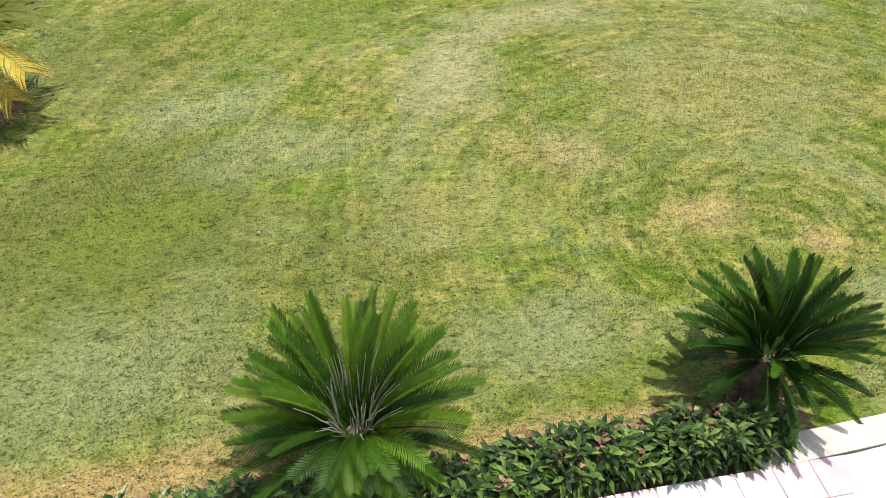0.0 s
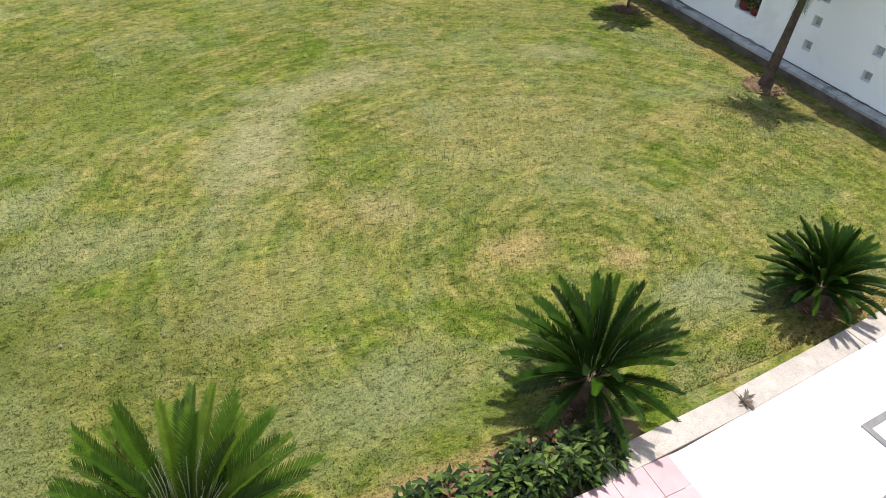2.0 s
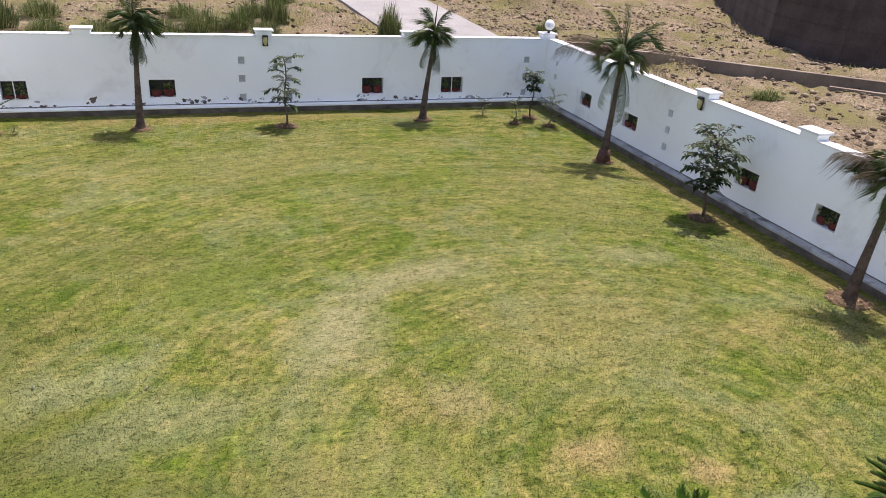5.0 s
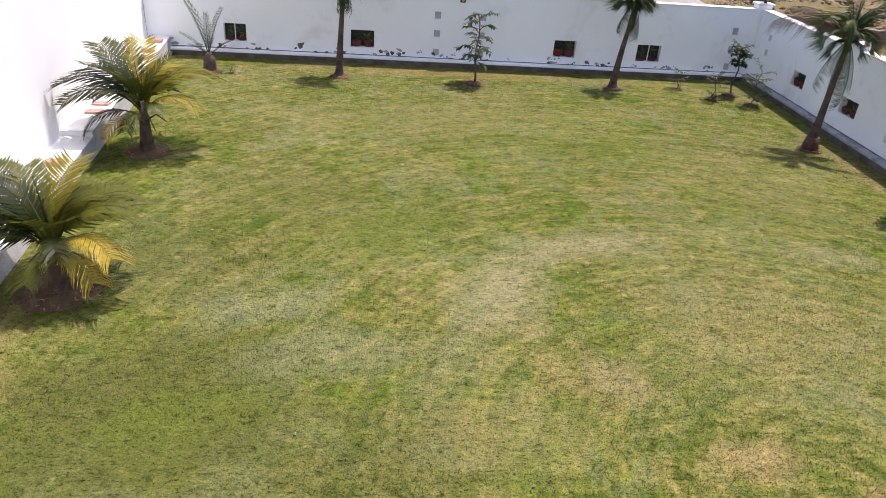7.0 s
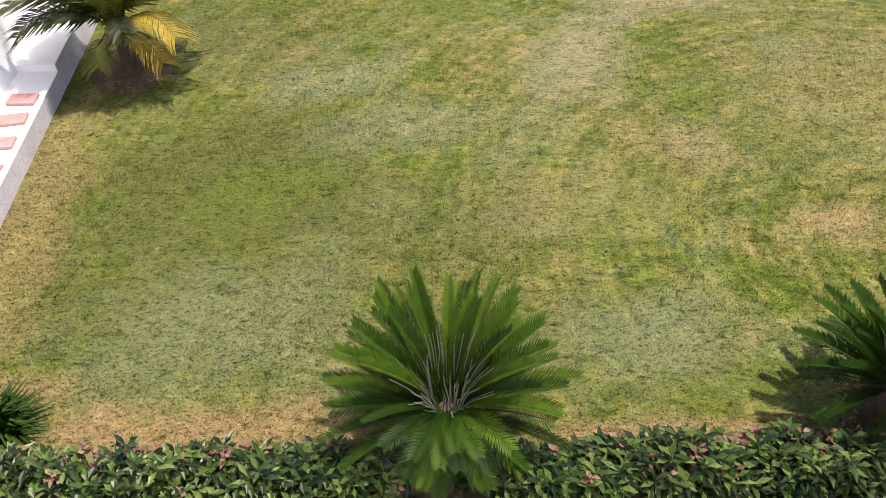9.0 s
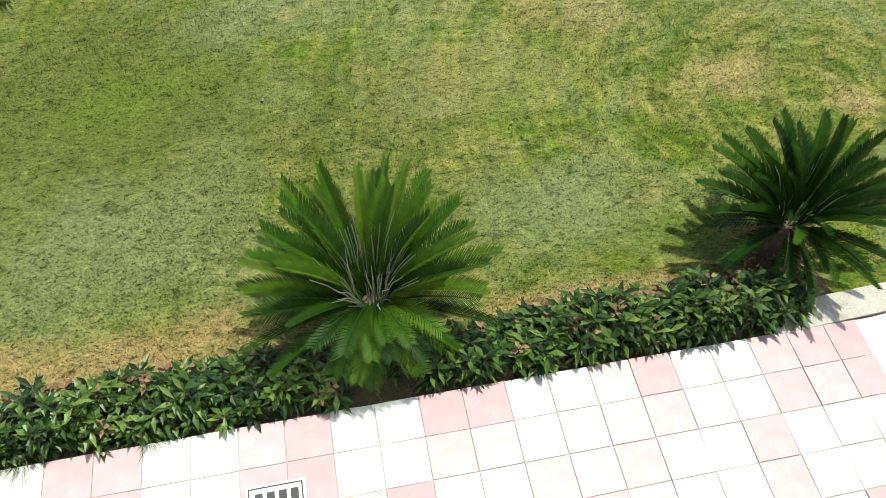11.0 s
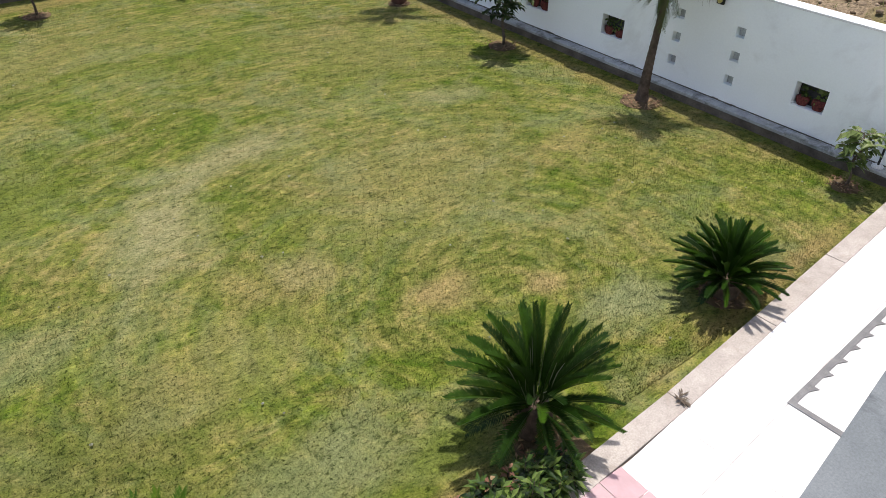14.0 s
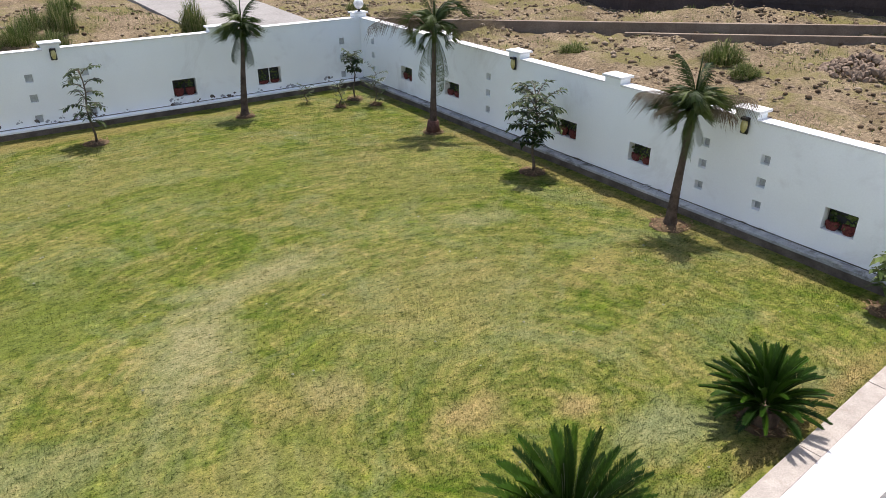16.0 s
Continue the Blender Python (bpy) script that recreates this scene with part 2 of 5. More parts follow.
MAT = {
    "wall": surface("white_plaster", (0.87, 0.90, 0.905), (0.915, 0.945, 0.95), 0.8, 30, 0.85, 0.2, 0.08, 0.004, (0.74, 0.75, 0.75), 0.7, (0.55, 0.75), (0.965, 1.015)),
    "left_wall": surface("white_paint", (0.88, 0.88, 0.87), (0.92, 0.92, 0.91), 0.8, 30, 0.8, 0.2, 0.05, 0.003, grain=(0.97, 1.01)),
    "ledge_face": surface("weathered_render", (0.46, 0.44, 0.42), (0.62, 0.60, 0.58), 2.5, 40, 0.85, 0.2, 0.25, 0.006, (0.34, 0.29, 0.25), 2.0, (0.55, 0.75)),
    "coping": surface("white_coping", (0.74, 0.75, 0.76), (0.84, 0.84, 0.84), 2, 40, 0.8, 0.2, 0.1, 0.004, (0.5, 0.5, 0.48), 2.5, (0.66, 0.8)),
    "plinth": surface("weathered_plinth", (0.30, 0.31, 0.32), (0.52, 0.53, 0.53), 3, 30, 0.9, 0.15, 0.3, 0.01, (0.12, 0.12, 0.11), 2.2, (0.5, 0.66)),
    # dark brown for flakes, the dirt line and painted shade below the ledge
    "plinth_dark": surface("plinth_shade_and_dirt", (0.085, 0.07, 0.058), (0.19, 0.16, 0.135), 3, 30, 0.9, 0.15, 0.4, 0.01),
    "kerb": surface("kerb_concrete", (0.31, 0.275, 0.25), (0.43, 0.39, 0.36), 4, 60, 0.85, 0.2, 0.3, 0.006, (0.22, 0.175, 0.14), 3, (0.56, 0.75)),
    "pink": None,
    "grey": surface("grey_cement", (0.12, 0.135, 0.148), (0.17, 0.185, 0.20), 1.2, 50, 0.8, 0.2, 0.2, 0.004, (0.08, 0.09, 0.10), 1.4, (0.58, 0.7)),
    "inlay": surface("grey_inlay_stone", (0.12, 0.12, 0.125), (0.19, 0.19, 0.195), 6, 80, 0.6, 0.3, 0.1, 0.002),
    "dirt": surface("dry_earth", (0.16, 0.118, 0.072), (0.34, 0.262, 0.175), 0.5, 9.0, 0.95, 0.1, 1.0, 0.12, (0.17, 0.15, 0.06), 0.35, (0.46, 0.62), (0.30, 1.35)),
    "soil": surface("brown_soil", (0.085, 0.060, 0.036), (0.18, 0.128, 0.076), 6, 40, 0.95, 0.1, 0.8, 0.03),
    "rock": surface("broken_stone", (0.17, 0.125, 0.09), (0.32, 0.24, 0.18), 3, 25, 0.9, 0.15, 0.5, 0.02),
    "clod": leaf_material("earth_clods", [(0.10, 0.07, 0.045), (0.20, 0.15, 0.10), (0.33, 0.26, 0.19)], 0.95, 0.1, True, 0.0),
    "retaining": surface("old_concrete", (0.16, 0.12, 0.09), (0.28, 0.225, 0.175), 0.8, 12, 0.9, 0.15, 0.4, 0.02),
    "far_wall": surface("brown_block_wall", (0.06, 0.045, 0.04), (0.12, 0.09, 0.08), 0.6, 8, 0.9, 0.1, 0.4, 0.03),
    "grey_block": surface("grey_block_wall", (0.16, 0.165, 0.17), (0.26, 0.265, 0.27), 0.8, 8, 0.9, 0.1, 0.3, 0.02),
    "road": surface("pale_concrete_road", (0.25, 0.235, 0.225), (0.33, 0.315, 0.30), 0.5, 10, 0.9, 0.1, 0.2, 0.01),
    "bark": surface("palm_bark", (0.055, 0.038, 0.029), (0.165, 0.122, 0.096), 7, 60, 0.9, 0.15, 0.8, 0.02),
    "wood": surface("sapling_bark", (0.08, 0.06, 0.045), (0.16, 0.13, 0.10), 12, 80, 0.9, 0.15, 0.5, 0.01),
    "red": surface("terracotta", (0.38, 0.19, 0.16), (0.52, 0.31, 0.27), 4, 50, 0.8, 0.2, 0.3, 0.005),
    "niche_red": surface("dark_red_stone", (0.055, 0.014, 0.014), (0.21, 0.058, 0.05), 30, 60, 0.85, 0.2, 0.4, 0.01),
    "collar": surface("red_brown_brick", (0.075, 0.036, 0.028), (0.15, 0.078, 0.06), 14, 60, 0.85, 0.2, 0.4, 0.01),
    "niche_grey": surface("grey_niche_plate", (0.40, 0.42, 0.42), (0.54, 0.56, 0.56), 9, 60, 0.85, 0.2, 0.2, 0.004),
    "black": surface("black_metal", (0.012, 0.012, 0.012), (0.03, 0.03, 0.03), 8, 60, 0.5, 0.4, 0.1, 0.002),
    "globe": surface("white_glass", (0.82, 0.82, 0.82), (0.86, 0.86, 0.86), 4, 30, 0.25, 0.5, 0.02, 0.002),
    "amber": surface("yellowed_glass", (0.42, 0.36, 0.13), (0.60, 0.54, 0.24), 10, 60, 0.3, 0.5, 0.05, 0.002),
    "ink": surface("near_black", (0.03, 0.03, 0.035), (0.05, 0.05, 0.055), 10, 60, 0.6, 0.3, 0.05, 0.002),
    "cycad": leaf_material("cycad_leaf", [(0.008, 0.024, 0.002), (0.015, 0.042, 0.003), (0.030, 0.070, 0.004)], 0.5, 0.15, False, 0.02),
    "cycad_bright": leaf_material("fresh_cycad_leaf", [(0.012, 0.032, 0.003), (0.030, 0.070, 0.004), (0.072, 0.125, 0.008)], 0.55, 0.12, False, 0.03),
    "cycad_dry": leaf_material("cycad_heart", [(0.13, 0.14, 0.09), (0.27, 0.27, 0.21)], 0.6, 0.3, True, 0.1),
    "palm": leaf_material("palm_leaf", [(0.018, 0.036, 0.007), (0.042, 0.068, 0.014), (0.10, 0.13, 0.034)], 0.5, 0.25, False, 0.25),
    "palm_dry": leaf_material("dry_palm_leaf", [(0.12, 0.088, 0.055), (0.22, 0.17, 0.115)], 0.7, 0.2, False, 0.2),
    "coco": leaf_material("coconut_leaf", [(0.014, 0.022, 0.003), (0.032, 0.045, 0.005), (0.085, 0.095, 0.009)], 0.5, 0.25, False, 0.2),
    "coco_mixed": leaf_material("yellowing_palm_leaf", [(0.08, 0.09, 0.006), (0.16, 0.15, 0.010), (0.27, 0.22, 0.015)], 0.55, 0.25, False, 0.25),
    "coco_yellow": leaf_material("yellow_palm_leaf", [(0.26, 0.21, 0.02), (0.42, 0.30, 0.025)], 0.5, 0.35, False, 0.3),
    "hedge": leaf_material("hedge_leaf", [(0.006, 0.016, 0.003), (0.018, 0.042, 0.006), (0.055, 0.10, 0.014), (0.13, 0.18, 0.04)], 0.4, 0.3, True, 0.12),
    "hedge_dry": leaf_material("withered_leaf", [(0.15, 0.07, 0.05), (0.26, 0.15, 0.09), (0.32, 0.24, 0.13)], 0.7, 0.2),
    "tree_leaf": leaf_material("tree_leaf", [(0.014, 0.03, 0.008), (0.035, 0.06, 0.014), (0.075, 0.105, 0.027)], 0.5, 0.25),
    "young_leaf": leaf_material("young_leaf", [(0.06, 0.10, 0.02), (0.12, 0.17, 0.04), (0.17, 0.20, 0.06)], 0.45, 0.3),
    "dry_grass": leaf_material("dry_grass", [(0.06, 0.10, 0.024), (0.13, 0.165, 0.05), (0.30, 0.28, 0.14)], 0.8, 0.1, True, 0.4),
    "lawn": lawn_material(),
    "blades": lawn_material("lawn_blades", True),
}


def tile_material(name, dark, light):
    m, nt, b = tree_of(name, 0.55, 0.35)
    r = nt.nodes.new("ShaderNodeObjectInfo").outputs["Random"]
    c = ramp(nt, r, [(0.0, dark), (1.0, light)])
    a, f = noise_node(nt, 5, 5, 0.65, 0.4), noise_node(nt, 60, 4)
    c = mix(nt, 1.0, c, ramp(nt, a.outputs[0], [(0.3, (0.86, 0.85, 0.84)), (0.65, (1.04, 1.04, 1.04))]), "MULTIPLY")
    d = noise_node(nt, 2.3, 6, 0.75, 1.0)
    c = mix(nt, ramp(nt, d.outputs[0], [(0.6, (0, 0, 0)), (0.76, (0.5, 0.5, 0.5))]), c, (0.33, 0.30, 0.28))
    nt.links.new(c, b.inputs["Base Color"])
    bump(nt, b, f.outputs[0], 0.1, 0.002)
    return m


MAT["pink"] = tile_material("pink_sandstone", (0.37, 0.235, 0.262), (0.45, 0.325, 0.352))
MAT["cream"] = tile_material("cream_stone", (0.43, 0.412, 0.408), (0.51, 0.49, 0.485))
MAT["marble"] = tile_material("white_marble", (0.70, 0.70, 0.72), (0.76, 0.76, 0.77))


# ---- mesh helpers ----
def mesh_of(name, verts, faces, material):
    me = bpy.data.meshes.new(name)
    me.from_pydata([tuple(v) for v in verts], [], [tuple(f) for f in faces])
    for m in (material if isinstance(material, (list, tuple)) else [material]):
        me.materials.append(m)
    me.update()
    return me


def part(name, bm, material, parent=None, label="", smooth=False):
    me = bpy.data.meshes.new(name)
    bm.to_mesh(me)
    bm.free()
    me.materials.append(material)
    if smooth:
        for p in me.polygons:
            p.use_smooth = True
    ob = new(name, me)
    ob.parent = parent
    if label:
        ob["label"] = label
    return ob


def empty(name, loc, turn=0.0):
    ob = new(name)
    ob.matrix_world = pose(*loc, 0, 0, turn)
    return ob


def box(bm, lo, hi, bevel=0.0, turn=None):
    lo, hi = Vector(lo), Vector(hi)
    c, d = (lo + hi) / 2, hi - lo
    m = Matrix.Translation(c) @ Matrix.Diagonal((*d, 1))
    r = bmesh.ops.create_cube(bm, size=1.0, matrix=(turn @ m) if turn else m)
    if bevel:
        edges = list({e for v in r["verts"] for e in v.link_edges})
        bmesh.ops.bevel(bm, geom=edges, offset=bevel, segments=2, affect="EDGES", profile=0.6)
    return bm


def box_part(name, lo, hi, material, parent=None, bevel=0.006, label=""):
    return part(name, box(bmesh.new(), lo, hi, bevel), material, parent, label)


def tube(points, radii, sides=8):
    """Vertices and faces of a tube along points."""
    verts, faces = [], []
    n = len(points)
    for i, (p, r) in enumerate(zip(points, radii)):
        p = Vector(p)
        d = (Vector(points[min(n - 1, i + 1)]) - Vector(points[max(0, i - 1)])).normalized()
        a = d.cross(Vector((0.31, 0.95, 0.05))).normalized()
        b = d.cross(a)
        for k in range(sides):
            w = 2 * math.pi * k / sides
            verts.append(p + (a * math.cos(w) + b * math.sin(w)) * r)
    for i in range(n - 1):
        for k in range(sides):
            k2 = (k + 1) % sides
            faces.append((i * sides + k, i * sides + k2, (i + 1) * sides + k2, (i + 1) * sides + k))
    faces.append(tuple(range(sides))[::-1])
    faces.append(tuple((n - 1) * sides + k for k in range(sides)))
    return verts, faces


def tube_part(name, points, radii, material, parent=None, sides=8, label=""):
    v, f = tube(points, radii, sides)
    ob = new(name, mesh_of(name, v, f, material))
    for p in ob.data.polygons:
        p.use_smooth = len(p.vertices) == 4
    ob.parent = parent
    if label:
        ob["label"] = label
    return ob


def frond_mesh(name, length, rise, droop, pairs, leaflet, width, vee, sag, material, rng, bare=0.12, taper=0.35, ragged=0.15, forward=0.45, tip=0.12):
    """One feather leaf that starts at the origin and goes along +x: a rachis with two rows of leaflets."""
    verts, faces = [], []
    pts = []
    for i in range(13):
        u = i / 12
        ang = rise - droop * u ** 1.3
        if i == 0:
            pts.append(Vector((0, 0, 0)))
        else:
            pts.append(pts[-1] + Vector((math.cos(ang), 0, math.sin(ang))) * (length / 12))
    v, f = tube(pts, [0.012 * (1 - 0.8 * i / 12) * max(1.0, length) for i in range(13)], 4)
    verts += v
    faces += f
    for i in range(pairs):
        u = bare + (1 - bare) * (i + 0.5) / pairs
        k = min(11, int(u * 12))
        p = pts[k].lerp(pts[k + 1], u * 12 - k)
        d = (pts[k + 1] - pts[k]).normalized()
        up = Vector((-d.z, 0, d.x))
        size = leaflet * (taper + (1 - taper) * math.sin(math.pi * min(1, tip + (1 - tip) * (1 - u) * 1.05)))
        for side in (-1, 1):
            s = size * (1 + rng.uniform(-ragged, ragged))
            out = Vector((0, side, 0)) * math.cos(vee) + up * math.sin(vee) + d * (forward + rng.uniform(-0.08, 0.08))
            out.normalize()
            q = p + out * s * 0.55 + Vector((0, 0, -sag * s * 0.2))
            e = p + out * s * (0.85 if sag > 0.6 else 1.0) + Vector((0, 0, -sag * s * rng.uniform(0.6, 1.1)))
            if sag > 1.2:
                q = p + out * s * 0.28 + Vector((0, 0, -s * 0.22))
                e = p + out * s * 0.42 + Vector((0, 0, -s * rng.uniform(0.7, 1.15)))
            w = d * width * 0.5
            b = len(verts)
            verts += [p - w * 0.6, p + w * 0.6, q + w, q - w, e]
            faces += [(b, b + 1, b + 2, b + 3), (b + 3, b + 2, b + 4)]
    return mesh_of(name, verts, faces, material)


def put_frond(mesh, parent, origin, azimuth, pitch, roll=0.0, scale=1.0, name="frond"):
    ob = new(name, mesh)
    ob.parent = parent
    ob.matrix_local = Matrix.Translation(origin) @ Matrix.Rotation(azimuth, 4, "Z") @ Matrix.Rotation(-pitch, 4, "Y") @ Matrix.Rotation(roll, 4, "X") @ Matrix.Scale(scale, 4)
    return ob


# ---- ground and lawn ----
def bumps(x, y):
    h = noise.fractal(Vector((x * 0.16, y * 0.16, 3.1)), 1.0, 2.0, 5) * 0.35 + noise.fractal(Vector((x * 0.8, y * 0.8, 7.7)), 0.7, 2.1, 5) * 0.24
    return h


def mound(x, y, cx, cy, rx, ry, turn, h):
    c, s = math.cos(radians(turn)), math.sin(radians(turn))
    dx, dy = x - cx, y - cy
    u, v = (dx * c + dy * s) / rx, (-dx * s + dy * c) / ry
    return h * math.exp(-(u * u + v * v))


xs = [-700, -300, -120, -60, -30, -14, -7.5] + [-6.0 + 0.55 * i for i in range(32)] + [11.4 + 0.42 * i for i in range(86)] + [49, 53, 60, 75, 120, 300, 700]
ys = [-700, -300, -100, -40, -15, -6, -2] + [0.5 + 0.7 * i for i in range(31)] + [22.4 + 0.5 * i for i in range(76)] + [62, 66, 75, 100, 180, 400, 900]
def earth(x, y):
    """The height of the waste ground outside the walls."""
    z = -0.03 + bumps(x, y) * min(1.0, max((x - 11.2), (y - 22.3), 0.0) * 0.5)
    if 8.8 < x < 18 and 25 < y < 90:
        z *= 0.25
    far = max(0.0, min(1.0, (x - 50) / 40), min(1.0, (y - 64) / 40))
    return z * (1 - far) + mound(x, y, 29.5, 23.5, 9, 1.8, -40, 0.75) + mound(x, y, 22, 18.5, 4, 1.8, -30, 0.5) + mound(x, y, 5.6, 40.5, 2.2, 3.2, 10, 0.6) + mound(x, y, 23, 47.5, 5, 1.6, -18, 0.9)


gv, gf = [], []
for y in ys:
    for x in xs:
        gv.append((x, y, -0.12 if x < 11.2 and y < 22.3 else earth(x, y)))
nx = len(xs)
for j in range(len(ys) - 1):
    for i in range(nx - 1):
        gf.append((j * nx + i, j * nx + i + 1, (j + 1) * nx + i + 1, (j + 1) * nx + i))
ground = new("ground", mesh_of("ground", gv, gf, MAT["dirt"]))
for p in ground.data.polygons:
    p.use_smooth = True
tagged(ground, "dry brown earth with rubble and sparse scrub", "ground", kind="structure")

LEFT = lambda y: -5.0 - 0.066 * (y - 7.0)
lv, lf = [], []
nxl, nyl = 60, 70
for j in range(nyl + 1):
    y = 3.79 + (22.0 - 3.79) * j / nyl
    for i in range(nxl + 1):
        x = LEFT(y) - 0.1 + (10.9 - LEFT(y) + 0.1) * i / nxl
        lv.append((x, y, 0.012 * noise.noise(Vector((x * 0.5, y * 0.5, 0)))))
for j in range(nyl):
    for i in range(nxl):
        a = j * (nxl + 1) + i
        lf.append((a, a + 1, a + nxl + 2, a + nxl + 1))
lawn = new("lawn", mesh_of("lawn", lv, lf, MAT["lawn"]))
for p in lawn.data.polygons:
    p.use_smooth = True
tagged(lawn, "mown green lawn with pale dry patches", "lawn", kind="structure")


# ---- boundary walls ----
WALL_H = 2.06


def wall_with_openings(name, length, height, thick, holes, material):
    """A wall along +x from the origin, its seen face at y = 0, its body at y > 0; holes are (x0, x1, z0, z1, depth)."""
    cuts_x = sorted({0.0, length, *(h[0] for h in holes), *(h[1] for h in holes)})
    cuts_z = sorted({-0.1, height, *(h[2] for h in holes), *(h[3] for h in holes)})
    bm = bmesh.new()

    def quad(a, b, c, d):
        bm.faces.new([bm.verts.new(p) for p in (a, b, c, d)])

    for x0, x1 in zip(cuts_x, cuts_x[1:]):
        for z0, z1 in zip(cuts_z, cuts_z[1:]):
            inside = any(h[0] <= (x0 + x1) / 2 <= h[1] and h[2] <= (z0 + z1) / 2 <= h[3] for h in holes)
            if not inside:
                quad((x0, 0, z0), (x1, 0, z0), (x1, 0, z1), (x0, 0, z1))
    for x0, x1, z0, z1, dep in holes:
        quad((x0, 0, z0), (x0, 0, z1), (x0, dep, z1), (x0, dep, z0))
        quad((x1, 0, z0), (x1, dep, z0), (x1, dep, z1), (x1, 0, z1))
        quad((x0, 0, z0), (x0, dep, z0), (x1, dep, z0), (x1, 0, z0))
        quad((x0, 0, z1), (x1, 0, z1), (x1, dep, z1), (x0, dep, z1))
        quad((x0, dep, z0), (x0, dep, z1), (x1, dep, z1), (x1, dep, z0))
    L, T, H = length, thick, height
    quad((0, T, -0.1), (0, T, H), (L, T, H), (L, T, -0.1))
    quad((0, 0, H), (L, 0, H), (L, T, H), (0, T, H))
    quad((0, 0, -0.1), (0, 0, H), (0, T, H), (0, T, -0.1))
    quad((L, 0, -0.1), (L, T, -0.1), (L, T, H), (L, 0, H))
    bmesh.ops.remove_doubles(bm, verts=bm.verts, dist=0.0005)
    return part(name, bm, material)


def wall_lamp(loc, turn):
    ob = empty("wall_lamp", loc, turn)
    part("bracket", box(bmesh.new(), (-0.075, -0.03, -0.15), (0.075, 0.0, 0.15), 0.02), MAT["black"], ob)
    bm = bmesh.new()
    bmesh.ops.create_uvsphere(bm, u_segments=12, v_segments=8, radius=1.0, matrix=Matrix.Translation((0.0, -0.05, 0.0)) @ Matrix.Diagonal((0.06, 0.06, 0.13, 1)))
    part("glass", bm, MAT["amber"], ob, "yellowed glass cover", True)
    part("hood", box(bmesh.new(), (-0.07, -0.10, 0.10), (0.07, 0.0, 0.15), 0.015), MAT["black"], ob)
    tagged(ob, "black oval wall lamp with yellowed glass on a pier", "wall lamp", "pier lamps")


def pier(name, at, turn, lamp, material):
    """A pier of the wall with its projecting cap; the wall's face is at local y = 0."""
    ob = empty(name, at, turn)
    w = 0.21
    part("shaft", box(bmesh.new(), (-w, -0.033, 2.05), (w, 0.263, 2.2), 0.004), MAT["wall"], ob)
    bm = bmesh.new()
    box(bm, (-w - 0.05, -0.08, 2.2), (w + 0.05, 0.31, 2.25), 0.008)
    part("cap", bm, MAT["coping"], ob, "white flat cap")
    tagged(ob, "white plastered pier with flat cap in the garden wall", "pier", "wall piers", "structure")
    if lamp:
        m = ob.matrix_world @ Matrix.Translation((0.02, -0.032, 1.96))
        wall_lamp(m.translation, turn)


def niche_fill(parent, x0, x1, z0, z1, seed, leafy=False):
    """What stands in a window niche: a dark back, a middle bar, two glazed bowls and leaves that spill over them."""
    rng = random.Random(seed)
    # a near-black sheet covers the niche's white plaster back
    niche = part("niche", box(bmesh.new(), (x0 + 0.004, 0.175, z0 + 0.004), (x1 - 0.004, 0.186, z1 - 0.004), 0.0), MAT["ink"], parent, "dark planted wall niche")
    w, h = (x1 - x0) / 2, z1 - z0
    if leafy:
        part("mullion", box(bmesh.new(), (x0 + w - 0.012, 0.02, z0 + 0.004), (x0 + w + 0.012, 0.05, z1 - 0.004), 0.002), MAT["coping"], niche, "pale middle bar")
    for i in range(2):
        cx, tall = x0 + w * (i + 0.5), h * (0.2 if leafy else rng.uniform(0.36, 0.48))
        v, f = tube([(0, 0, 0), (0, 0, tall * 0.4), (0, 0, tall * 0.85), (0, 0, tall)], [w * 0.26, w * 0.40, w * 0.43, w * 0.38], 14)
        bowl = new("bowl", mesh_of("bowl", [(cx + p.x, 0.085 + p.y * 0.45, z0 + 0.004 + p.z) for p in v], f, MAT["niche_red"]))
        bowl.parent = niche
        bowl["label"] = "dark red glazed bowl"
        v, f = [], []
        for k in range(46):
            c = Vector((cx + rng.gauss(0, w * 0.24), rng.uniform(0.03, 0.15), z0 + tall * 0.7 + (h - tall * 0.8) * rng.random() ** 1.2 * 0.85))
            a = Vector((rng.uniform(-1, 1), rng.uniform(-0.5, 0.2), rng.uniform(-1, 1))).normalized() * rng.uniform(0.02, 0.04)
            d = Vector((-a.z, 0.01, a.x)) * 0.6
            if not x0 + 0.05 < c.x < x1 - 0.05:
                continue
            b = len(v)
            v += [c - a, c + d, c + a, c - d]
            f.append((b, b + 1, b + 2, b + 3))
        leaves = new("niche_leaves", mesh_of("niche_leaves", v, f, MAT["young_leaf" if leafy or i else "tree_leaf"]))
        leaves.parent = niche


def plinth_strip(name, length, parent):
    # shade below the ledge is put into the face's dark colour
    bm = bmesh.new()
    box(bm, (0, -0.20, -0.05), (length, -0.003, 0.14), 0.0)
    part("plinth_face", bm, MAT["plinth_dark"], parent, "plinth face coloured dark like the shade under its ledge")
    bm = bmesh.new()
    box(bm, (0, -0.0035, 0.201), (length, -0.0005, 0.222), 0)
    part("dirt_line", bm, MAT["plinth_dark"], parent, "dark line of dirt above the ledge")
    bm = bmesh.new()
    box(bm, (0, -0.215, 0.143), (length, -0.003, 0.20), 0.012)
    part("plinth_top", bm, MAT["wall" if name == "b" else "plinth"], parent, "weathered plinth ledge")


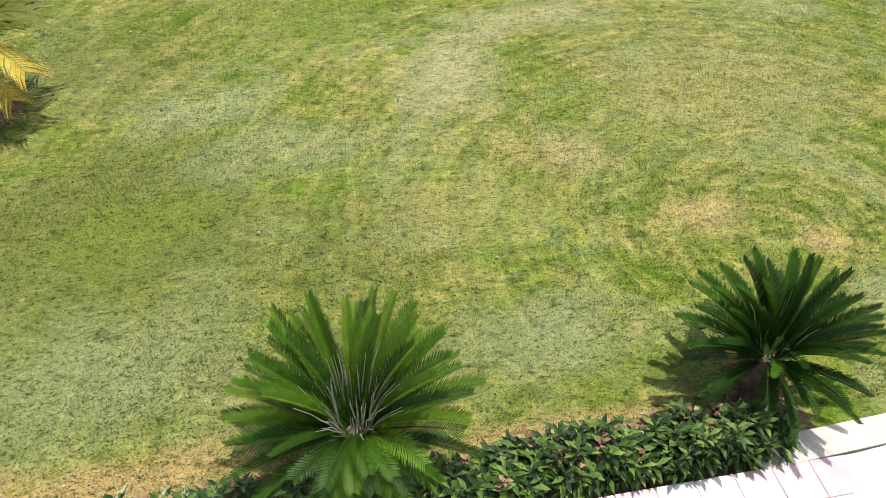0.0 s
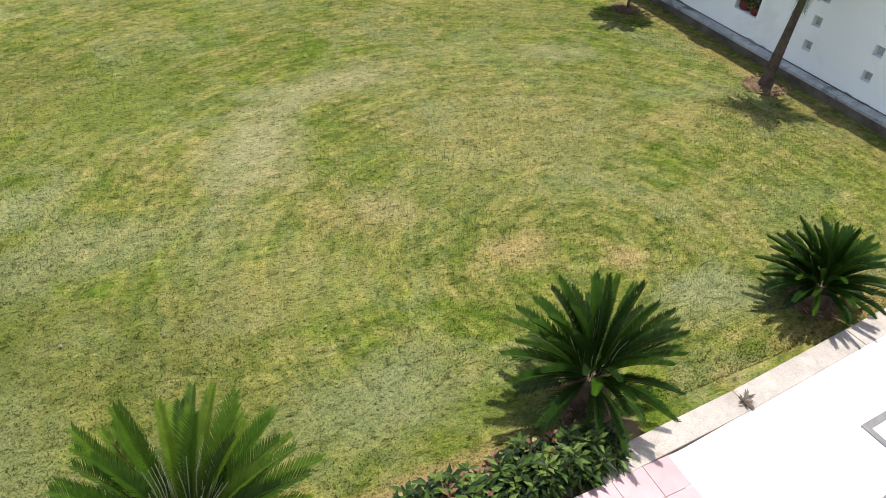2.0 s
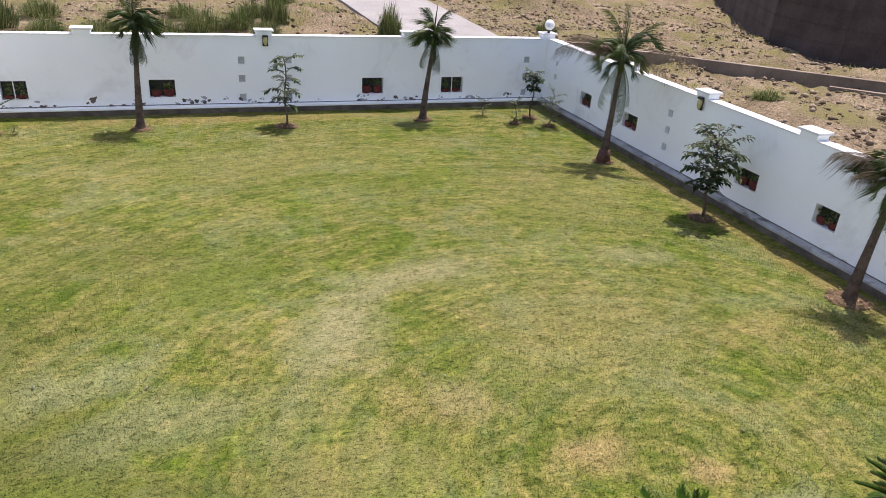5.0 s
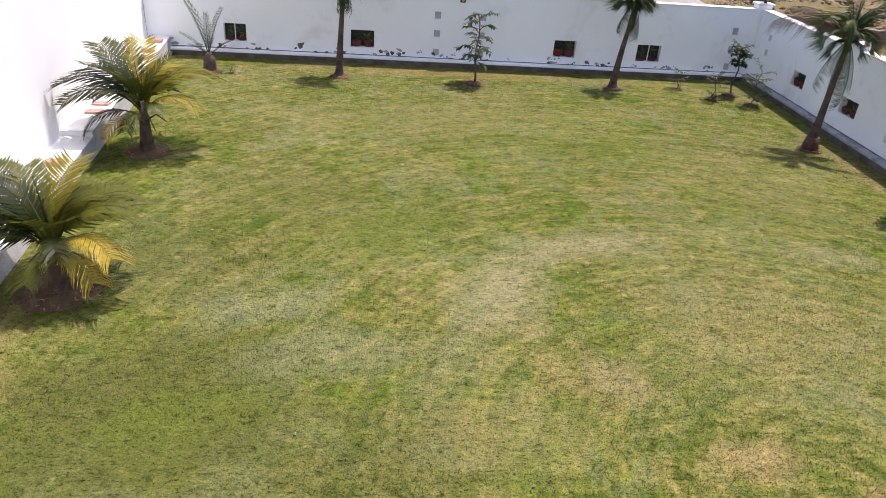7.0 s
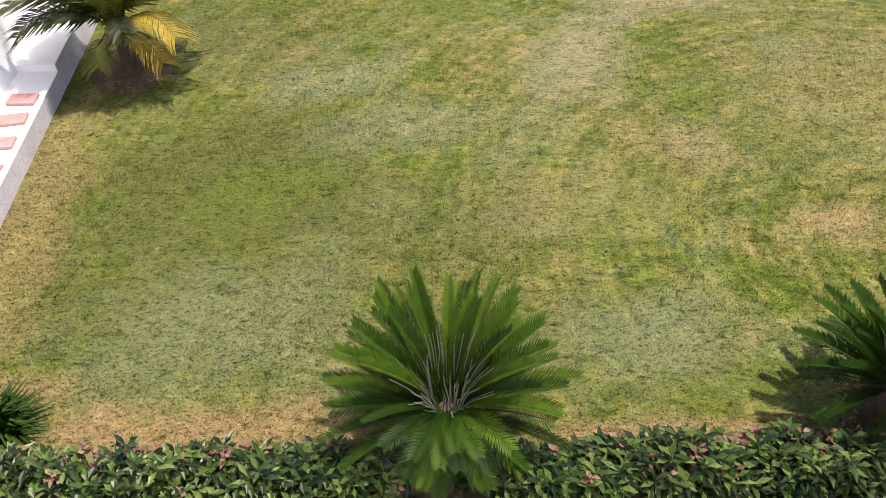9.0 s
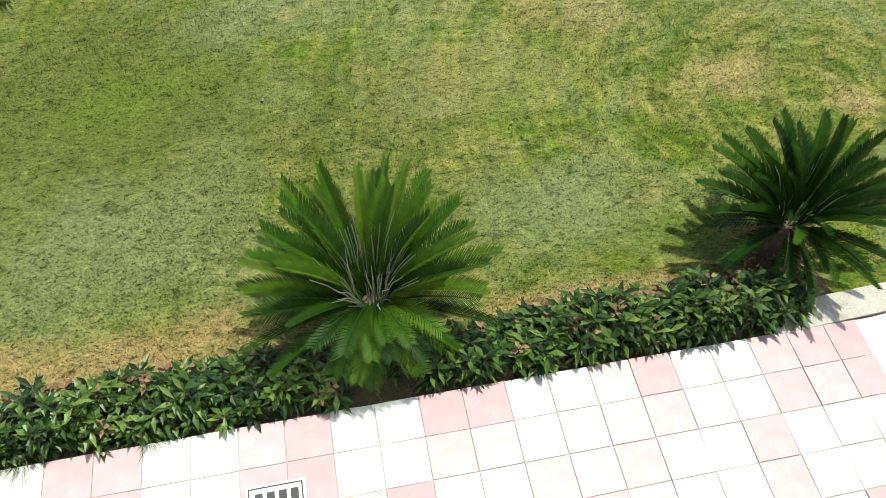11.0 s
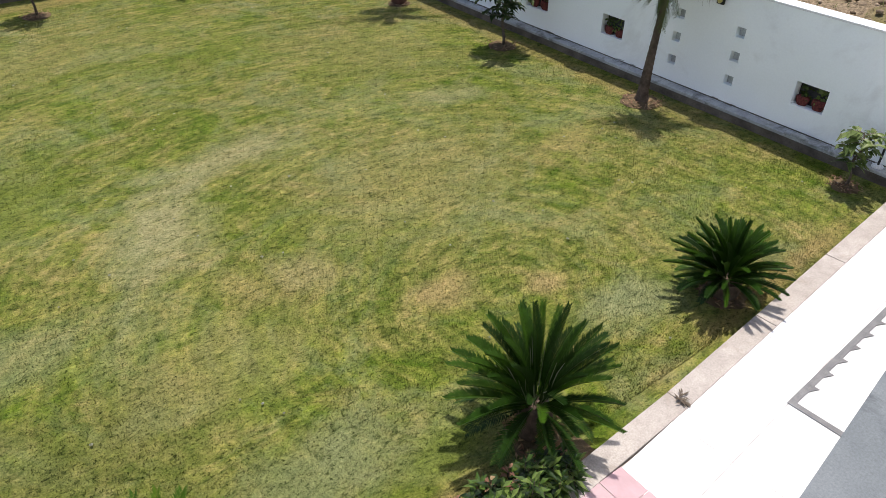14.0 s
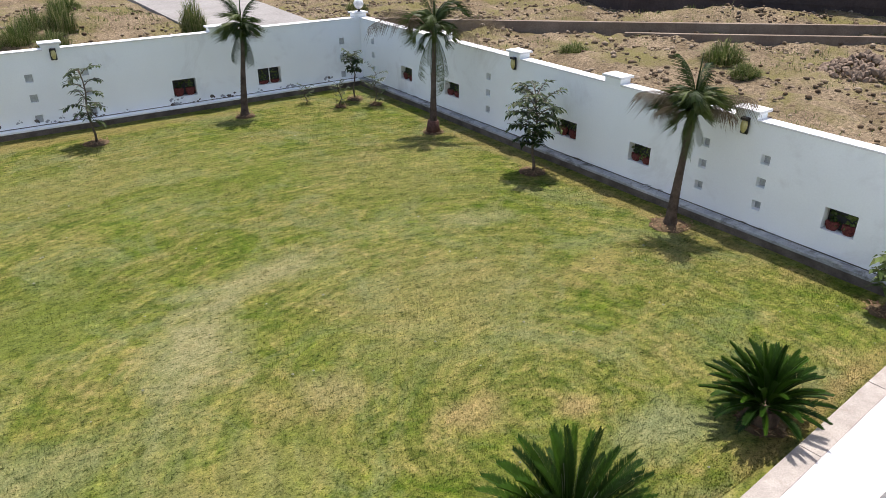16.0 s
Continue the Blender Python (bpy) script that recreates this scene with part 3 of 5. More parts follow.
# right wall: local x runs towards -y of the world, face towards -x
R_X, R_Y0, R_LEN = 10.95, 22.05, 24.0
r_windows = [(19.65, 19.04), (17.36, 16.70), (12.93, 12.27), (10.75, 10.2), (6.62, 6.08)]
r_cols = [21.3, 15.45, 14.2, 9.0, 7.79]
holes = [(R_Y0 - a, R_Y0 - b, 0.61, 1.0, 0.19) for a, b in r_windows]
small_r = [(R_Y0 - c - 0.085, R_Y0 - c + 0.085, z - 0.085, z + 0.085, 0.13) for c in r_cols for z in (1.45, 1.035, 0.61)]
wall_east = wall_with_openings("wall_east", R_LEN, WALL_H, 0.23, holes + small_r, MAT["wall"])
wall_east.matrix_world = pose(R_X, R_Y0, 0, 0, 0, -90)
tagged(wall_east, "white plastered garden wall with niches and stained base", "wall", kind="structure")
for i, h in enumerate(holes):
    niche_fill(wall_east, *h[:4], i)
# grey plates added so the small recesses look darker than the wall
for h in small_r:
    part("vent_block", box(bmesh.new(), (h[0] + 0.003, 0.112, h[2] + 0.003), (h[1] - 0.003, 0.127, h[3] - 0.003), 0.0), MAT["niche_grey"], wall_east, "grey plate added to darken the back of a small niche")
plinth_strip("r", R_LEN, wall_east)
bmc = box(bmesh.new(), (0, -0.03, WALL_H), (R_LEN, 0.26, WALL_H + 0.035), 0.006)
part("coping", bmc, MAT["coping"], wall_east, "white wall coping")
for y, lamp in ((17.5, 0), (14.45, 1), (11.35, 0), (8.28, 1), (5.3, 0)):
    pier("pier", (R_X, y, 0), -90, lamp, MAT["wall"])

# back wall: local x runs along +x of the world
B_Y, B_X0, B_LEN = 22.06, -6.6, 17.6
b_windows = [(-4.515, -3.91), (-1.0, -0.335), (4.9, 5.55), (7.41, 8.13)]
b_cols = [1.45, 2.75, 10.27]
holes = [(a - B_X0, b - B_X0, 0.42, 0.9, 0.19) for a, b in b_windows]
small_b = [(c - B_X0 - 0.09, c - B_X0 + 0.09, z - 0.1, z + 0.1, 0.12) for c in b_cols for z in (1.42, 0.91, 0.38)]
wall_north = wall_with_openings("wall_north", B_LEN, WALL_H, 0.23, holes + small_b, MAT["wall"])
wall_north.matrix_world = pose(B_X0, B_Y, 0, 0, 0, 0)
tagged(wall_north, "white plastered garden wall with niches and flaking base", "wall", kind="structure")
for i, h in enumerate(holes):
    niche_fill(wall_north, *h[:4], 20 + i, i in (0, 3))
# the same added grey plates darken the north wall's small recesses
for h in small_b:
    part("vent_block", box(bmesh.new(), (h[0] + 0.003, 0.06, h[2] + 0.003), (h[1] - 0.003, 0.117, h[3] - 0.003), 0.0), MAT["niche_grey"], wall_north, "grey plate added to darken the back of a small niche")
plinth_strip("b", B_LEN - 0.25, wall_north)
part("coping", box(bmesh.new(), (0, -0.03, WALL_H), (B_LEN - 0.25, 0.26, WALL_H + 0.035), 0.006), MAT["coping"], wall_north, "white wall coping")
for x, lamp in ((-2.45, 0), (2.1, 1), (6.35, 0)):
    pier("pier", (x, B_Y, 0), 0, lamp, MAT["wall"])
pier("corner_pier", (10.98, B_Y + 0.04, 0), 0, 0, MAT["wall"])
globe = empty("globe_lamp", (11.0, B_Y + 0.12, 2.25))
tube_part("stem", [(0, 0, 0), (0, 0, 0.03), (0, 0, 0.10)], [0.06, 0.035, 0.03], MAT["black"], globe, 10)
bm = bmesh.new()
bmesh.ops.create_uvsphere(bm, u_segments=20, v_segments=12, radius=0.16, matrix=Matrix.Translation((0, 0, 0.24)))
part("globe", bm, MAT["globe"], globe, "round white glass globe", True)
tagged(globe, "round white globe lamp on the corner pier", "garden lamp")


# flaked paint along the foot of the walls
def flake_mesh(seed):
    rng = random.Random(seed)
    bm = bmesh.new()
    for q in range(rng.randint(3, 6)):
        n = 9
        cx, cz, r = rng.uniform(-0.16, 0.16), rng.uniform(-0.06, 0.08), rng.uniform(0.025, 0.07)
        vs = [bm.verts.new((cx + r * rng.uniform(0.5, 1.3) * math.cos(6.283 * k / n), -0.003 - 0.0006 * q, cz + r * rng.uniform(0.4, 1.1) * math.sin(6.283 * k / n))) for k in range(n)]
        bm.faces.new(vs)
    bmesh.ops.recalc_face_normals(bm, faces=bm.faces)
    me = bpy.data.meshes.new("paint_flake")
    bm.to_mesh(me)
    bm.free()
    me.materials.append(MAT["plinth_dark" if seed % 2 else "plinth"])
    return me


flake_kinds = [flake_mesh(200 + k) for k in range(7)]
rng = random.Random(201)
for i in range(58):
    ob = new("paint_flake", flake_kinds[i % 7])
    ob.parent = wall_north
    ob.matrix_local = pose(rng.uniform(0.3, 16.5), 0, 0.2 + 0.22 * rng.random() ** 2.2, 0, rng.uniform(-20, 20), 0) @ Matrix.Scale(rng.uniform(0.5, 1.15), 4)
for i in range(26):
    ob = new("paint_flake", flake_kinds[i % 7])
    ob.parent = wall_east
    ob.matrix_local = pose(rng.uniform(0.3, 19), 0, 0.2 + 0.03 * rng.random(), 0, 0, 0) @ Matrix.Diagonal((rng.uniform(0.8, 1.6), 1, 0.3, 1))

# left wall with its stepped ledge
lw = [(-2.0, 9.55, 0.26), (9.55, 14.55, 0.36), (14.55, 22.06, 0.46)]
wall_west = empty("wall_west", (0, 0, 0))
tagged(wall_west, "tall sunlit white wall with a stepped ledge", "wall", kind="structure")
for i, (y0, y1, top) in enumerate(lw):
    bm = bmesh.new()
    back = 0.52 + 0.05 * i
    q = [(LEFT(y0), y0), (LEFT(y1), y1), (LEFT(y1) - back, y1), (LEFT(y0) - back, y0)]
    lo = [bm.verts.new((x, y, -0.05)) for x, y in q]
    hi = [bm.verts.new((x, y, top)) for x, y in q]
    bm.faces.new(hi)
    for k in range(4):
        bm.faces.new([lo[k], lo[(k + 1) % 4], hi[(k + 1) % 4], hi[k]])
    bmesh.ops.recalc_face_normals(bm, faces=bm.faces)
    part("ledge", bm, MAT["left_wall"], wall_west, "white rendered ledge")
    bm = bmesh.new()
    q = [(LEFT(y0) + 0.006, y0 + 0.003), (LEFT(y1) + 0.006, y1 - 0.003), (LEFT(y1) + 0.001, y1 - 0.003), (LEFT(y0) + 0.001, y0 + 0.003)]
    lo, hi = [bm.verts.new((x, y, -0.04)) for x, y in q], [bm.verts.new((x, y, top - 0.004)) for x, y in q]
    bm.faces.new(hi)
    for k in range(4):
        bm.faces.new([lo[k], lo[(k + 1) % 4], hi[(k + 1) % 4], hi[k]])
    bmesh.ops.recalc_face_normals(bm, faces=bm.faces)
    part("ledge_face", bm, MAT["ledge_face"], wall_west, "weathered grey ledge face")
    bm = bmesh.new()
    q = [(LEFT(y0) - back, y0), (LEFT(y1) - back, y1), (LEFT(y1) - back - 0.25, y1), (LEFT(y0) - back - 0.25, y0)]
    lo = [bm.verts.new((x, y, -0.05)) for x, y in q]
    hi = [bm.verts.new((x, y, 4.6)) for x, y in q]
    bm.faces.new(hi)
    for k in range(4):
        bm.faces.new([lo[k], lo[(k + 1) % 4], hi[(k + 1) % 4], hi[k]])
    bmesh.ops.recalc_face_normals(bm, faces=bm.faces)
    part("wall_panel", bm, MAT["left_wall"], wall_west)


def red_tile(x, y, z, turn, stack, ribbed):
    ob = empty("roof_tile", (x, y, z), turn)
    for k in range(stack):
        bm = bmesh.new()
        if ribbed:
            n = 12
            rows = []
            for j in (0, 1):
                rows.append([bm.verts.new((-0.17 + 0.34 * i / n, -0.11 + 0.22 * j, 0.03 + 0.014 * math.sin(i * math.pi / 1.5) + 0.04 * k)) for i in range(n + 1)])
            fs = [bm.faces.new((rows[0][i], rows[0][i + 1], rows[1][i + 1], rows[1][i])) for i in range(n)]
            ex = bmesh.ops.extrude_face_region(bm, geom=fs)
            for g in ex["geom"]:
                if isinstance(g, bmesh.types.BMVert):
                    g.co.z -= 0.022
        else:
            box(bm, (-0.17 + 0.02 * k, -0.10, 0.045 * k), (0.17 + 0.015 * k, 0.10, 0.045 * k + 0.04), 0.006)
        part("tile", bm, MAT["red"], ob)
    tagged(ob, "red terracotta tile lying on the white ledge" if stack == 1 else "small stack of red terracotta tiles on the ledge", "roof tile", "terracotta tiles on the ledge")


for i, (y, top, stack, rib) in enumerate([(6.7, .26, 1, 1), (7.15, .26, 1, 1), (7.6, .26, 1, 1), (8.08, .26, 1, 0), (8.52, .26, 1, 0), (8.92, .26, 1, 0), (13.2, .36, 2, 0), (15.6, .46, 1, 0), (16.1, .46, 1, 0), (19.6, .46, 2, 0), (20.3, .46, 2, 0), (21.3, .46, 2, 0)]):
    red_tile(LEFT(y) - 0.24, y, top, 4 + 5 * math.sin(i * 2.1), stack, rib)

# ---- kerb, plinth, house ----
kerb = empty("kerb", (0, 0, 0))
tagged(kerb, "pale concrete kerb between lawn and paving", "kerb", kind="structure")
KERB = lambda x: 0.073 * max(0.0, x - 4.22)
x = 2.95
while x < 10.7:
    x1 = min(x + 1.77, 10.74)
    ob = box_part("kerb_stone", (x + 0.0015, 3.805, -0.05), (x1 - 0.0015, 4.06, 0.105), MAT["kerb"], kerb, 0.01)
    pivot = Vector(((x + x1) / 2, 3.93, 0))
    ob.matrix_local = Matrix.Translation((0, KERB((x + x1) / 2), 0)) @ Matrix.Translation(pivot) @ Matrix.Rotation(math.atan(0.073) if x > 4 else 0.04, 4, "Z") @ Matrix.Translation(-pivot)
    x = x1

verandah = empty("verandah_plinth", (0, 0, 0))
tagged(verandah, "grey cement verandah edge beside the paving", "plinth", kind="structure")
bm = bmesh.new()
q = [(2.33, 2.275), (11.2, 3.42), (11.2, 0.6), (2.33, 0.6)]
lo = [bm.verts.new((x, y, 0.0)) for x, y in q]
hi = [bm.verts.new((x, y, 1.0)) for x, y in q]
bm.faces.new(hi)
for k in range(4):
    bm.faces.new([lo[k], lo[(k + 1) % 4], hi[(k + 1) % 4], hi[k]])
bmesh.ops.recalc_face_normals(bm, faces=bm.faces)
part("slab", bm, MAT["grey"], verandah)
# unseen wall behind the camera, added to bounce light into the garden
house = box_part("wall_south", (-9, 0.0, -0.1), (14, 0.5, 8.0), MAT["wall"], None, 0.0)
tagged(house, "unseen plain white house wall added for bounce light", "wall", kind="structure")
base = box_part("paving_bed", (-6.2, 0.5, -0.2), (11.0, 3.785, 0.092), MAT["kerb"], None, 0.0)
tagged(base, "grey mortar bed under the paving", "paving", kind="structure")
# ---- planting ----
def cycad(at, radius, seed, label, leaf, fronds, steep, flat, bend, height, front_droop=0.0, hearts=40):
    """A cycad: stout scaly trunk, a crown of arching feather leaves, pale dead stalks upright in its heart."""
    rng = random.Random(seed)
    ob = empty("cycad", (*at, 0))
    v, f = tube([(0, 0, -0.05), (0, 0, 0.1), (0.01, 0, 0.25), (0, 0, height - 0.1), (0, 0, height - 0.06)], [0.17, 0.19, 0.17, 0.13, 0.06], 14)
    trunk = new("trunk", mesh_of("trunk", v, f, MAT["bark"]))
    trunk.parent = ob
    kinds = [frond_mesh("cycad_frond", radius * 1.0, 0.2, bend, 62, 0.165 * radius, 0.0155, 0.75, 0.06, MAT[leaf], rng, 0.12, 0.2, 0.12, 1.0, 0.08),
             frond_mesh("cycad_frond", radius * 1.05, 0.12, bend * 0.7, 62, 0.155 * radius, 0.0155, 0.85, 0.05, MAT[leaf], rng, 0.12, 0.2, 0.12, 1.05, 0.08),
             frond_mesh("cycad_frond", radius * 0.86, 0.25, bend * 1.7, 44, 0.18 * radius, 0.014, 0.3, 0.15, MAT[leaf], rng, 0.12, 0.2, 0.1, 0.7, 0.1)]
    golden = 2.39996
    for i in range(fronds):
        u = i / (fronds - 1)
        az = i * golden + rng.uniform(-0.12, 0.12)
        toward = max(0.0, -math.sin(az)) * front_droop
        pitch = radians(steep + (flat - steep) * u ** 0.8) + rng.uniform(-0.07, 0.07) - 0.42 * toward
        if front_droop and toward > 0.45 * front_droop and u > 0.3 and i % 3 == 0:
            continue
        k = kinds[2] if u > 0.86 or toward > 0.65 else kinds[rng.randrange(2)]
        size = rng.uniform(0.88, 1.04) * (1.0 - 0.14 * max(0.0, u - 0.7)) * (1 - 0.28 * toward)
        put_frond(k, ob, (0.07 * math.cos(az), 0.07 * math.sin(az), height - 0.12 * u), az, pitch, rng.uniform(-0.2, 0.2), size)
    stalks = []
    for k in range(3):
        tv, tf = tube([(0, 0, 0), (0.18 * radius, 0.01 * k, 0.01), (0.36 * radius, 0.0, 0.0), (0.52 * radius, 0, -0.02 * k)], [0.0045, 0.004, 0.0035, 0.002], 5)
        stalks.append(mesh_of("stalk", tv, tf, MAT["cycad_dry"]))
    for i in range(hearts):
        a = rng.uniform(0, 6.28)
        put_frond(stalks[i % 3], ob, (0.13 * math.cos(a), 0.13 * math.sin(a), height + 0.02), a, radians(rng.uniform(62, 92)), 0.0, rng.uniform(0.7, 1.3), "dry_stalk")
    # brown dead leaves hanging under the crown
    dead = frond_mesh("dead_frond", radius * 0.6, -0.3, 1.3, 26, 0.12 * radius, 0.011, 0.2, 0.4, MAT["hedge_dry"], rng, 0.15, 0.3, 0.3, 0.8)
    for i in range(7):
        put_frond(dead, ob, (0, 0, height - 0.16), -1.7 + i * 0.9, radians(rng.uniform(-20, 5)), rng.uniform(-0.4, 0.4), rng.uniform(0.7, 1.0), "dead_frond")
    tagged(ob, label, "cycad", "cycads along the lawn edge")


cycad((-0.24, 4.5), 1.0, 11, "large fresh green cycad with pale dry heart beside the hedge", "cycad_bright", 80, 68, 10, 0.55, 0.5, 0.9, 90)
cycad((3.35, 4.62), 0.86, 12, "dark green cycad at the hedge's end beside the kerb", "cycad", 66, 76, 6, 0.6, 0.48, 0.5, 16)
cycad((6.6, 4.74), 0.66, 13, "compact dark green cycad standing alone beside the kerb", "cycad", 80, 82, 6, 0.75, 0.34, 0.2, 6)


def feather_palm(at, trunk_h, lean, seed, label, greens=13, arms=(), arm_len=1.5, green_len=1.25, tone="palm"):
    """A slender garden palm: tapered ringed trunk, arching fronds with hanging leaflets, dry ones held out sideways."""
    rng = random.Random(seed)
    ob = empty("palm_tree", (*at, 0))
    n = 44
    pts, rad = [], []
    for i in range(n + 1):
        u = i / n
        pts.append(Vector((lean[0] * u ** 1.5, lean[1] * u ** 1.5, -0.05 + (trunk_h + 0.05) * u)))
        rad.append((0.062 + 0.05 * (1 - u) ** 2 + 0.045 * max(0.0, 1 - u * 9)) * (1.0 + 0.07 * (i % 2)) - 0.012 * u)
    tube_part("trunk", pts, rad, MAT["bark"], ob, 12)
    top = pts[-1]
    tube_part("crown_shaft", [top - Vector((0, 0, 0.05)), top + Vector((0, 0, 0.2)), top + Vector((0, 0, 0.42))], [0.066, 0.072, 0.03], MAT["palm"], ob, 10)
    arching = [frond_mesh("palm_frond", green_len * 0.72, 0.15, 2.5, 54, 0.46, 0.024, 0.0, 1.3, MAT[tone], rng, 0.16, 0.5, 0.35, 0.6),
               frond_mesh("palm_frond", green_len * 0.6, 0.1, 2.9, 50, 0.44, 0.024, -0.1, 1.5, MAT[tone], rng, 0.16, 0.5, 0.35, 0.6)]
    upright = frond_mesh("palm_frond", green_len * 0.8, 0.0, 0.9, 38, 0.34, 0.018, 0.2, 1.25, MAT[tone], rng, 0.2, 0.4, 0.3, 0.9)
    dry = frond_mesh("dry_frond", arm_len, 0.35, 1.3, 40, 0.34, 0.014, -0.6, 1.6, MAT["palm_dry"], rng, 0.3, 0.5, 0.5, 0.3)
    a0 = rng.uniform(0, 6.28)
    for i in range(3):
        put_frond(upright, ob, top + Vector((0, 0, 0.3)), a0 + i * 2.4, radians(89 - 6 * i), rng.uniform(-0.5, 0.5), rng.uniform(0.75, 1.0))
    for i in range(greens):
        u = i / (greens - 1)
        put_frond(arching[i % 2], ob, top + Vector((0, 0, 0.32 - 0.22 * u)), a0 + 1 + i * 2.4 + rng.uniform(-0.25, 0.25), radians(86 - 30 * u + rng.uniform(-10, 10)), rng.uniform(-0.4, 0.4), rng.uniform(0.6, 1.0) * (1 - 0.15 * u))
    skirt = frond_mesh("hanging_frond", green_len * 0.75, 0.0, 0.5, 40, 0.3, 0.012, 0.2, 1.3, MAT[tone], rng, 0.1, 0.5, 0.5, 0.9)
    for i in range(7):
        put_frond(skirt, ob, top + Vector((0, 0, 0.22)), a0 + i * 2.4, radians(rng.uniform(-78, -50)), rng.uniform(-0.5, 0.5), rng.uniform(0.6, 1.1), "hanging_frond")
    for az, tilt, size in arms:
        put_frond(dry, ob, top + Vector((0, 0, 0.12)), radians(az), radians(tilt), rng.uniform(-0.2, 0.2), size, "dry_frond")
    sp = [top + Vector((0, 0, 0.3)), top + Vector((0.02, 0.01, 0.75)), top + Vector((0.07, 0.02, 1.2))]
    tube_part("spear_leaf", sp, [0.024, 0.018, 0.004], MAT["palm"], ob, 6)
    tagged(ob, label, "palm tree", "slender palms along the walls")


feather_palm((10.15, 8.92), 2.0, (0.08, -0.05), 21, "slender palm with drooping green and dry fronds", 22, ((140, 34, 1.0), (165, 22, 0.75), (-40, 30, 1.0), (-60, 16, 0.7)), 1.15, 1.15)
feather_palm((9.80, 16.25), 2.3, (0.12, 0.1), 22, "slender palm with long drooping brown fronds", 20, ((172, 26, 1.0), (150, 38, 0.85), (-40, 24, 1.0), (-62, 14, 0.7)), 1.9, 1.85)
feather_palm((6.33, 20.52), 2.1, (0.25, 0.1), 23, "slender green palm before the garden wall", 19, ((30, 10, 0.8),), 0.9, 1.15)
feather_palm((-1.24, 20.47), 2.3, (0.12, 0.1), 24, "slender green palm with grey trunk before the wall", 19, (), 1.0, 1.2)
collar = tube_part("painted_collar", [(0, 0, 0.0), (0, 0, 0.16), (0, 0, 0.30)], [0.19, 0.165, 0.14], MAT["collar"], None, 14)
collar.matrix_world = pose(9.80, 16.25, 0.03)
tagged(collar, "dark red brick collar round a palm's foot", "collar")


def bush_palm(at, trunk_h, length, turn, seed, label, leaves):
    """A young coconut palm; each leaf is (azimuth, pitch, length, droop kind, colour)."""
    rng = random.Random(seed)
    ob = empty("young_palm", (*at, 0))
    tube_part("trunk", [(0, 0, -0.05), (0, 0, 0.1), (0.01, 0, 0.25), (0.02, 0, trunk_h * 0.7), (0.03, 0, trunk_h), (0.03, 0.0, trunk_h + 0.3)], [0.16, 0.14, 0.12, 0.10, 0.09, 0.04], MAT["bark"], ob, 12)
    kinds = {}
    for colour in ("coco", "coco_mixed", "coco_yellow"):
        kinds[colour] = [frond_mesh("frond", length, 0.15, 1.1, 28, 0.42, 0.038, 0.3, 0.3, MAT[colour], rng, 0.24, 0.5, 0.12, 0.55),
                         frond_mesh("frond", length * 1.05, 0.2, 1.9, 30, 0.44, 0.038, 0.1, 0.6, MAT[colour], rng, 0.24, 0.5, 0.12, 0.5)]
    for az, pitch, size, kind, colour in leaves:
        put_frond(kinds[colour][kind], ob, (0.03 + 0.04 * math.cos(radians(az)), 0.04 * math.sin(radians(az)), trunk_h + 0.1 * (pitch > 45)), radians(az + turn), radians(pitch), rng.uniform(-0.35, 0.35), size, "yellow_frond" if colour == "coco_yellow" else "green_frond")
    for k, (a, h) in enumerate(((2.2, 0.95), (1.2, 0.7))):
        tube_part("spear_leaf", [(0.03, 0, trunk_h), (0.03 - 0.04 * k, 0.02, trunk_h + 0.5 * h), (-0.02 - 0.12 * k, 0.03, trunk_h + 1.2 * h)], [0.022, 0.018, 0.004], MAT["coco"], ob, 5)
    for k in range(5):
        a = k * 1.26 + 0.4
        tube_part("old_stalk", [(0.03, 0, trunk_h - 0.1), (0.03 + 0.22 * math.cos(a), 0.22 * math.sin(a), trunk_h + 0.02), (0.03 + 0.4 * math.cos(a), 0.4 * math.sin(a), trunk_h - 0.16)], [0.022, 0.016, 0.01], MAT["bark"], ob, 5)
    tagged(ob, label, "palm", "bushy palms beside the ledge")


LEAVES = [(184, 60, 1.1, 1, "coco"), (204, 50, 1.0, 1, "coco"), (160, 66, 1.0, 1, "coco"), (135, 62, 1.1, 0, "coco"), (115, 74, 0.95, 0, "coco"),
          (84, 72, 1.0, 0, "coco_mixed"), (58, 64, 1.0, 1, "coco_mixed"), (30, 60, 1.1, 1, "coco_mixed"), (6, 66, 1.0, 1, "coco_mixed"), (-16, 46, 0.8, 1, "coco_yellow"),
          (-36, 30, 0.65, 1, "coco_yellow"), (262, 40, 0.6, 1, "coco"), (232, 56, 0.65, 0, "coco"), (292, 66, 0.6, 1, "coco"), (20, 80, 0.8, 0, "coco"), (170, 78, 0.85, 0, "coco"), (250, 76, 0.65, 0, "coco"), (330, 74, 0.6, 0, "coco"), (145, 50, 0.9, 1, "coco"), (100, 60, 0.8, 1, "coco"), (195, 70, 0.9, 0, "coco"), (45, 76, 0.85, 1, "coco_mixed"), (218, 66, 0.75, 1, "coco"), (310, 54, 0.5, 1, "coco"), (70, 48, 0.7, 1, "coco")]
bush_palm((-4.36, 9.85), 0.55, 1.25, 0, 31, "bushy young palm with green and yellow fronds by the ledge", LEAVES)
bush_palm((-4.62, 14.78), 0.72, 1.5, 8, 32, "bushy young palm with yellowing fronds by the white ledge", [q for q in LEAVES if q[0] not in (-36, 292)] + [(222, 14, 0.6, 1, "coco_yellow"), (190, 24, 0.8, 1, "coco")])
rng = random.Random(40)
date = empty("date_palm", (-4.6, 20.4, 0))
